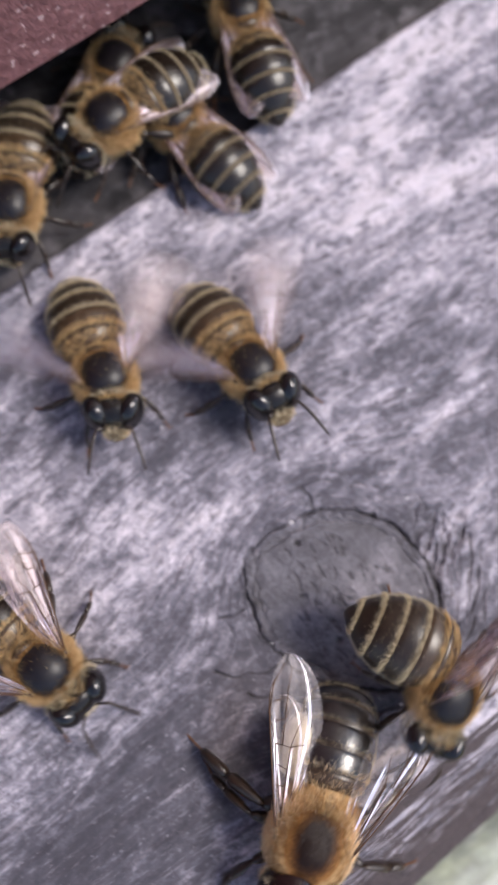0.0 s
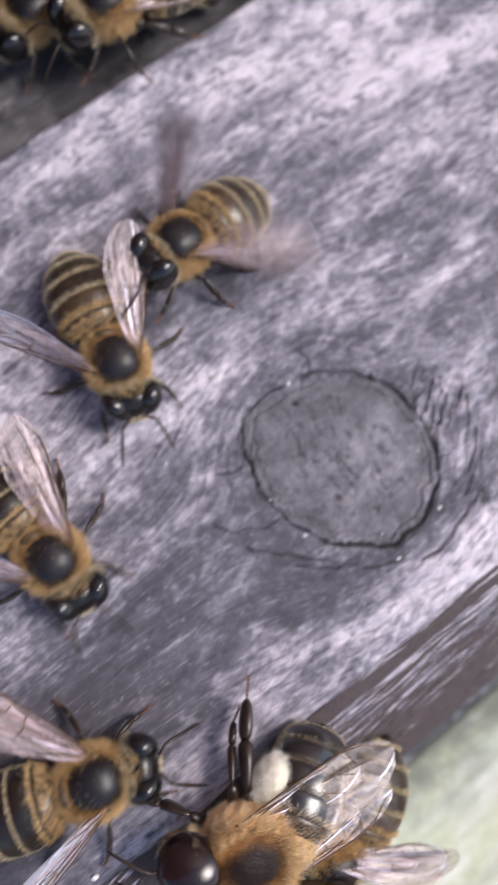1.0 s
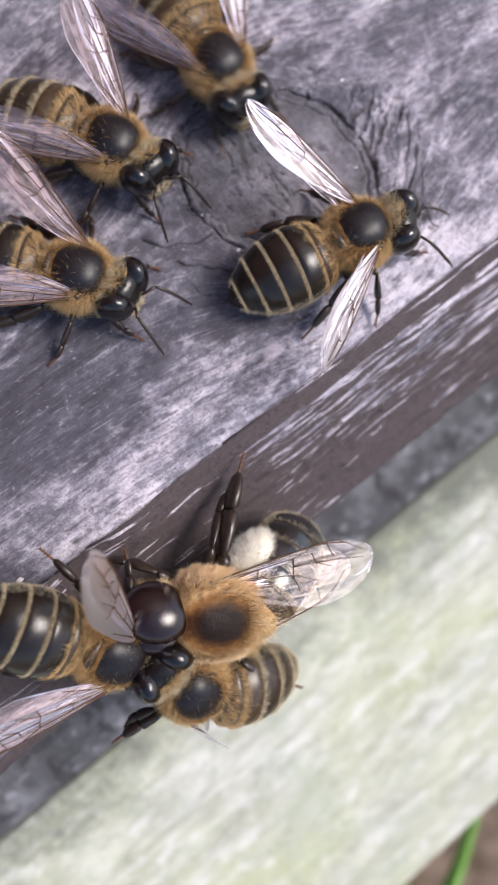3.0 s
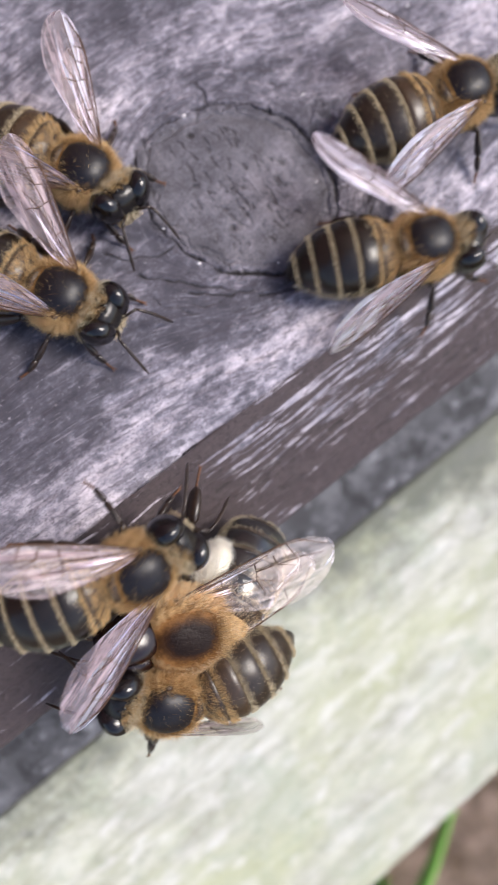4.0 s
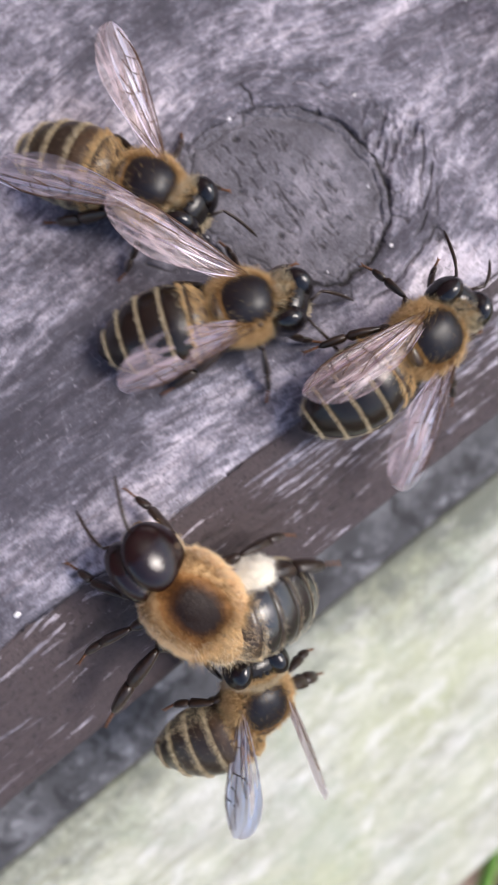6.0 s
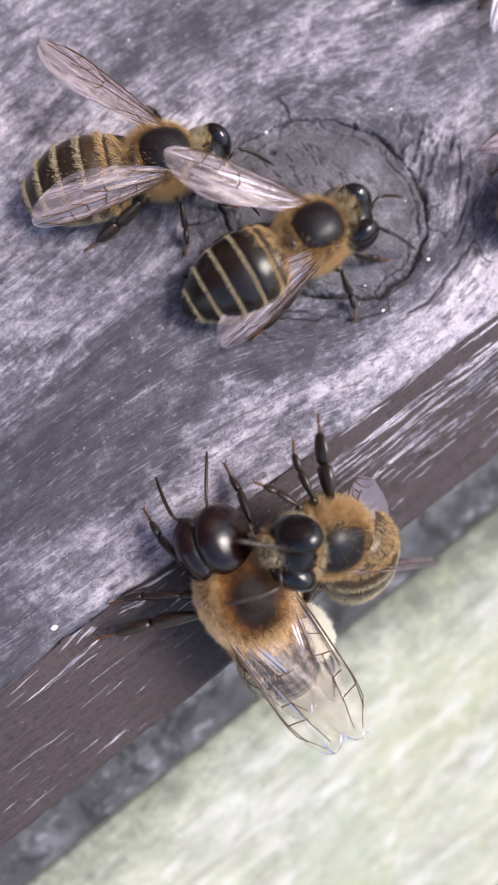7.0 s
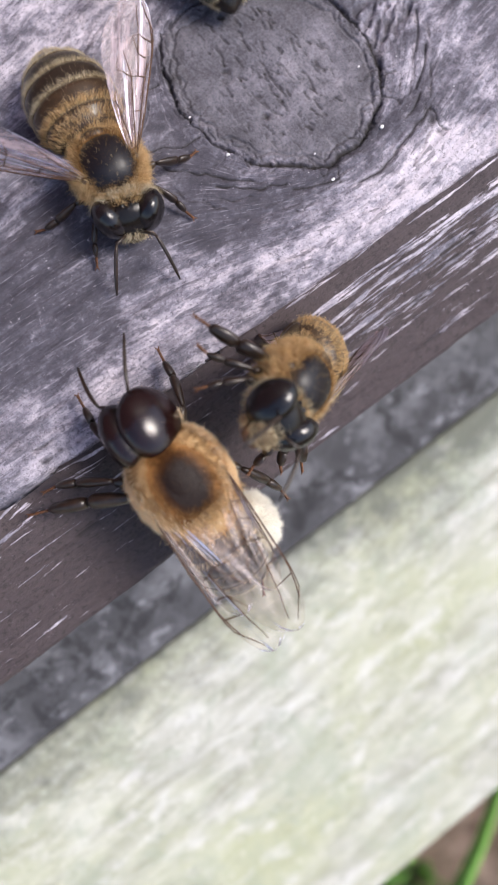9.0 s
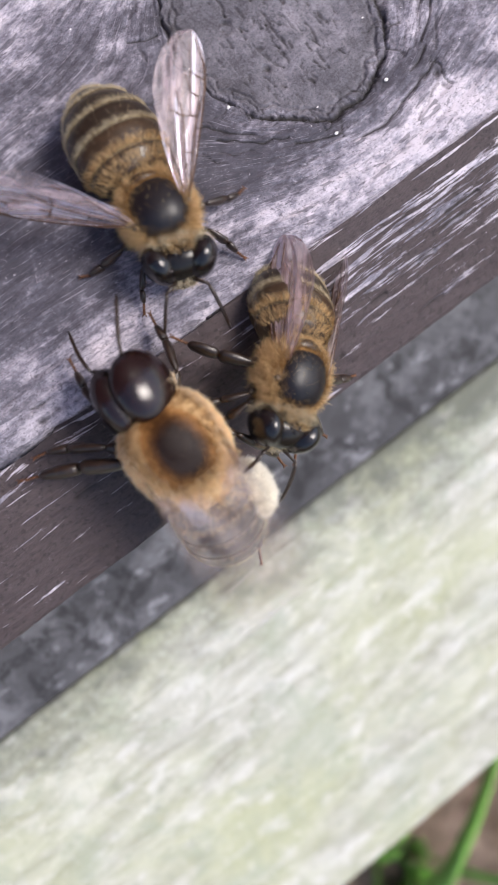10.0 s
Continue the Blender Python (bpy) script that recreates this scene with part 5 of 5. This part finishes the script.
    walk(BEES["E"], millimetres([
        (0, -8.27, -11.1, 0, 0, 0, -149),
        (0.3, -11.84, -12.5, 0.27, -8.9, 1, -173.8),
        (0.5, -14.89, -12.67, 0.24, -9, 0.1, -179.2),
        (0.8, -15.72, -14.24, -0.01, -12.7, -4.6, 160.6),
        (1, -17.2, -15.94, -0.42, -12.1, -6, 154.1),
        (1.2, -18.89, -16.82, -0.85, -16.6, -7.1, 157.4),
        (1.5, -19.06, -18.38, -1.73, -18.9, -12.4, 147.9),
        (1.7, -18.53, -18.79, -1.9, -20, -10.5, 153.5),
        (2, -18.41, -19.32, -2.12, -20, -10.5, 153.4),
        (2.5, -18.03, -20.08, -2.44, -18.5, -13, 146),
        (2.7, -18.21, -19.97, -2.39, -17.9, -13.8, 143.6),
        (3.8, -17.14, -20.58, -2.64, -19.1, -12.1, 148.7),
        (4, -17.62, -20.79, -2.73, -19.6, -11.4, 151),
        (4.5, -17.91, -21.55, -3.05, -17.3, -14.6, 141.1),
        (5, -18.46, -20.72, -2.7, -18, -13.8, 143.8),
        (5.5, -17.59, -18.38, -1.73, -17.6, -14.3, 142.1),
        (6, -17.25, -17.33, -1.02, -2.9, -17.8, 99.3),
        (6.2, -16.64, -15.39, -1.08, 0.5, -18, 88.3),
        (7.3, -15.89, -17.32, -1.01, 2, -17.9, 83.5),
        (7.5, -16.09, -17.36, -1.03, 2.1, -17.9, 83.2),
        (8, -16.04, -17.73, -1.15, 1, -18, 86.9),
        (8.5, -16.42, -17.52, -1.08, 0.6, -18, 88.1),
        (9, -16.45, -17.6, -1.11, 0.1, -18, 89.5),
        (9.5, -17.16, -18.08, -1.26, 0.5, -18, 88.3),
        (10, -16.99, -17.71, -1.14, 0.1, -18, 89.6),
    ]))
    walk(BEES["Dd"], millimetres([
        (0, 3.32, -8.65, 2.12, -14.1, 11.3, -142.1),
        (0.3, -3.52, -14.55, 0.6, -31.5, -1.5, 177.6),
        (0.5, -7.07, -16.94, -1.42, -39.7, -8.6, 169.8),
        (0.8, -12.63, -19.79, -4.6, -41.3, -19.6, 159.1),
        (1, -13.87, -20.33, -5.14, -44.1, -10.3, 169.6),
        (1.2, -16.63, -21.74, -6.55, -40.8, -21, 157.4),
        (1.5, -19.19, -24.48, -6.74, -36.1, -28.9, 146.4),
        (1.7, -19.67, -25.87, -7.79, -23.2, -39.7, 123.9),
        (2, -22.83, -23.25, -5.15, -10.4, -44, 104.8),
        (2.5, -20.59, -22.98, -3.61, -21, -40.7, 120.5),
        (2.7, -21.6, -22.74, -3.35, -11.6, -43.8, 106.6),
        (3.8, -21.36, -20.94, -1.59, -22, -40.3, 121.9),
        (4, -20.67, -23.31, -2.04, -31.38, -21.22, 138.5),
        (4.5, -21.92, -23.78, -5.25, 13.2, -69.3, 72.9),
        (5, -20.31, -25.92, -4.12, 4.06, -51.29, 49.16),
        (5.5, -18.49, -24.73, -6.54, 42, -29.9, 20.4),
        (6, -17.88, -23.56, -5.62, 22.8, -39.9, 56.7),
        (6.2, -11.86, -19.54, -2.65, 9.36, -36.78, 69.29),
        (7.3, -9.92, -15.99, 2.81, -45.8, -24.4, 172.5),
        (7.5, -9.12, -15.57, 3.22, -45.7, -24.9, 172),
        (8, -9.29, -17.22, 1, -48.6, -33.3, 175.6),
        (8.5, -10.62, -15.69, 2.63, -43.7, -19.9, -159.8),
        (9, -9.91, -16.91, 1.7, -45.3, -23.9, -158),
        (9.5, -10.33, -16.4, 1.27, -36.6, -4.1, -147),
        (10, -10.55, -18.27, -1.51, -32.98, 0.03, -136.02),
    ]))
    walk(BEES["X"], millimetres([
        (0, -60, -140, 40, 0, -0, 60),
        (4.6, -55, -110, 30, 0, -0, 60),
        (4.9, -31.31, -42.25, 3.7, 0, -0, 55.8),
        (5, -28.1, -37.11, 3.7, 0, -0, 60.8),
        (5.1, -26, -28.55, 3.7, 0, -0, 64.1),
        (5.2, -36.34, -37.36, 3.7, 0, -0, 61.6),
        (5.6, -70, -120, 30, 0, -0, 120),
        (10, -70, -140, 40, 0, -0, 120),
    ]))
    walk(BEES["K1"], millimetres([
        (0, 22.87, 36.96, 0.2, 0, -0, 73.5),
        (0.3, 23.49, 37.56, 0.2, 0, -0, 70.3),
        (0.5, 23.94, 37.83, 0.2, 0, -0, 73.4),
        (10, 23.94, 37.83, 0.2, 0, -0, 73.4),
    ]))
    walk(BEES["K2"], millimetres([
        (0, 9.43, 34.48, 1.7, -0, -0, -176.1),
        (0.3, 9.59, 33.83, 1.7, -0, -0, -178.5),
        (0.5, 10.84, 34.61, 1.7, -0, -0, -174.2),
        (0.8, 11.77, 34.17, 1.7, -0, -0, -179.6),
        (1, 8.67, 33.18, 1.7, 0, -0, 174.9),
        (10, 8.67, 33.18, 1.7, 0, -0, 174.9),
    ]))
    walk(BEES["K4"], millimetres([
        (0, 13.88, 32.96, -0.3, 0, -0, 98.7),
        (0.3, 14.91, 37.16, -0.3, 0, -0, 102.9),
        (0.5, 15.05, 39.67, -0.3, 0, -0, 101.9),
        (10, 15.05, 39.67, -0.3, 0, -0, 101.9),
    ]))
    walk(BEES["K5"], millimetres([
        (0, 0.42, 33.94, 0.2, -0, -0, -131.8),
        (0.3, 0.89, 33.99, 0.2, -0, -0, -127),
        (0.5, 4.41, 34.09, 0.2, -0, -0, -139.3),
        (0.8, 7.56, 34.12, 0.2, -0, -0, -172.8),
        (1, 4.72, 36.93, 0.2, -0, -0, -171.9),
        (10, 4.72, 36.93, 0.2, -0, -0, -171.9),
    ]))
    walk(BEES["K6"], millimetres([
        (0, 12.79, 38.89, -0.3, 0, -0, 32.7),
        (0.3, 12.95, 38.99, -0.3, 0, -0, 32.4),
        (0.5, 13.43, 39.9, -0.3, 0, -0, 32),
        (10, 13.43, 39.9, -0.3, 0, -0, 32),
    ]))
    walk(kids(BEES["A"], "head")[0], turned(kids(BEES["A"], "head")[0], [(0, -22, -15.8), (0.3, -18, -5.2), (0.5, -15, -6.6), (0.8, -10, -10.9), (1, 0, -8.8), (1.2, 0, -8.6), (1.5, 0, -6.6), (1.7, 0, -12.4), (2, 0, -9.4), (2.5, 0, -16.3), (2.7, 0, -23.8), (3.8, 0, -28), (4, 0, -28), (4.5, 0, -28), (5, 0, -28), (5.5, 0, -25.7), (6, 0, -16.1), (6.2, 0, -28), (7.3, 0, -28), (7.5, 0, -28), (8, 0, -18.6), (8.5, 0, -10), (9, 0, -12.9), (9.5, 0, -16.7), (10, 0, -15.5)]))
    walk(kids(BEES["B"], "head")[0], turned(kids(BEES["B"], "head")[0], [(0, -26, -8.1), (0.3, -24, -7.9), (0.5, -24, -17.5), (0.8, -22, 2.3), (1, -22, 0), (1.2, -18, 24.2), (1.5, -12, 0), (1.7, 0, 0), (2, 0, 0), (2.5, -16, 0), (2.7, -12, 0), (3.8, 0, -28), (4, 0, -28), (4.5, 0, 1.4), (5, 0, 16.1), (5.5, 0, 0), (10, 0, 0)]))
    walk(kids(BEES["C"], "head")[0], turned(kids(BEES["C"], "head")[0], [(0, 0, -6.3), (0.3, 0, 0), (0.5, 0, 0), (0.8, 0, 0), (1, 0, -16.4), (1.2, 0, -17.1), (1.5, 0, -22.2), (1.7, 0, -16.6), (2, 0, 0), (2.5, 0, -2.9), (2.7, 0, -13.3), (3.8, 0, -17.4), (4, 0, 0), (4.5, 0, -24.8), (5, 0, -28), (5.5, 0, -23.3), (6, 0, -28), (6.2, 0, -28), (7.3, 0, -16.5), (7.5, 0, -28), (8, 0, -28), (8.5, 0, -5.7), (9, 0, 0), (9.5, 0, 0), (10, 0, 0)]))
    walk(kids(BEES["F"], "head")[0], turned(kids(BEES["F"], "head")[0], [(0, 0, 0), (0.3, 0, 0), (0.5, 0, 0), (0.8, 0, 0), (1, 0, -12.4), (1.2, 0, -21.9), (1.5, 0, -4.9), (1.7, 0, -24.8), (2, 0, -19.7), (2.5, 0, -8.2), (2.7, 0, -28), (3.8, 0, -28), (4, 0, -18.9), (4.5, 0, 2.6), (5, 0, -8), (5.5, 0, 0), (6, 0, 0), (6.2, 0, 0), (7.3, 0, 0), (7.5, 0, 0), (8, 0, 0), (10, 0, 0)]))
    walk(kids(BEES["G"], "head")[0], turned(kids(BEES["G"], "head")[0], [(0, 0, 0), (1, 0, 0), (1.2, 0, 0), (1.5, 0, 0), (1.7, 0, 0), (2, 0, -3.2), (2.5, 0, 4.5), (2.7, 0, -10.5), (3.8, 0, 28), (4, 0, 28), (4.5, 0, 21.4), (5, 0, 28), (5.5, 0, 28), (6, 0, 28), (6.2, 0, 28), (7.3, 0, 0), (7.5, 0, 0), (8, 0, 0), (10, 0, 0)]))
    walk(kids(BEES["Dd"], "head")[0], turned(kids(BEES["Dd"], "head")[0], [(0, 0, 0), (4, 0, 0), (4.5, -20, 0), (5, -12, 0), (5.5, -10, 0), (6.2, 0, 0), (7.3, -36, 0), (9, -42, 0), (9.5, -8, 0), (10, 0, 0)]))
    for key, rows in WINGS.items():
        wings(BEES[key], rows, *((10, (68, 68)) if key == "Dd" else (4, (36, 2)) if key == "G" else (8, (8, 40)) if key == "C" else (8, (25, 60))))
    for key in ("K1", "K2", "K4", "K5", "K6"):
        wings(BEES[key], [(0, 4, 4)], -8, (12, 12))
    wings(BEES["X"], [(0, 75, 75)], 15, (20, 20))
    ticks = [k * 0.2 for k in range(51)]
    for key, pace in (("A", 7), ("B", 10), ("C", 10), ("F", 12), ("G", 9)):
        stepping(BEES[key], ticks, pace)
    holding(BEES["Dd"], {"front_leg": ((0, 0, 0), (10, 0, 0)), "middle_leg": ((0, 0, 0), (6.2, 0, 0), (7.3, -30, 40), (10, -30, 40)),
                         "hind_leg": ((0, 0, 0), (1.5, -60, 60), (5, -60, 60), (6.2, -30, 30), (7.3, -70, 85), (9.2, -70, 85), (10, -40, 60))})
    holding(BEES["E"], {"front_leg": ((0, 0, 0), (6, -10, 30), (7.3, -25, 15)), "middle_leg": ((0, 0, -10), (6, -20, -20), (7.3, -35, -50)),
                        "hind_leg": ((0, 0, 45), (5.5, -20, 45), (6, -50, 20), (7.3, -85, -40))})
    walk(kids(BEES["E"], "abdomen")[0], turned(kids(BEES["E"], "abdomen")[0], [
        (0, -8, 5), (0.3, -14, 25), (0.8, -16, 45), (1.0, -16, 52), (2.0, -16, 45), (4.5, -16, 50), (5.5, -20, 40), (6.0, -20, 58), (6.2, -24, 44), (7.3, -30, -4), (10, -30, -4)]))
    walk(kids(BEES["Dd"], "abdomen")[0], turned(kids(BEES["Dd"], "abdomen")[0], [
        (0, -8, 80), (0.5, -14, 30), (1.0, -16, 35), (1.5, -16, 40), (2.0, -6, 50), (2.5, 0, 42), (4.0, 0, 34), (4.5, -22, 0), (5.0, -24, -10),
        (5.5, -14, -62), (6.0, -12, -68), (6.2, -12, -30), (7.3, -8, -72), (8.0, -14, -66), (9.0, -30, -45), (9.5, -20, -30), (10, -26, -8)]))


motions()
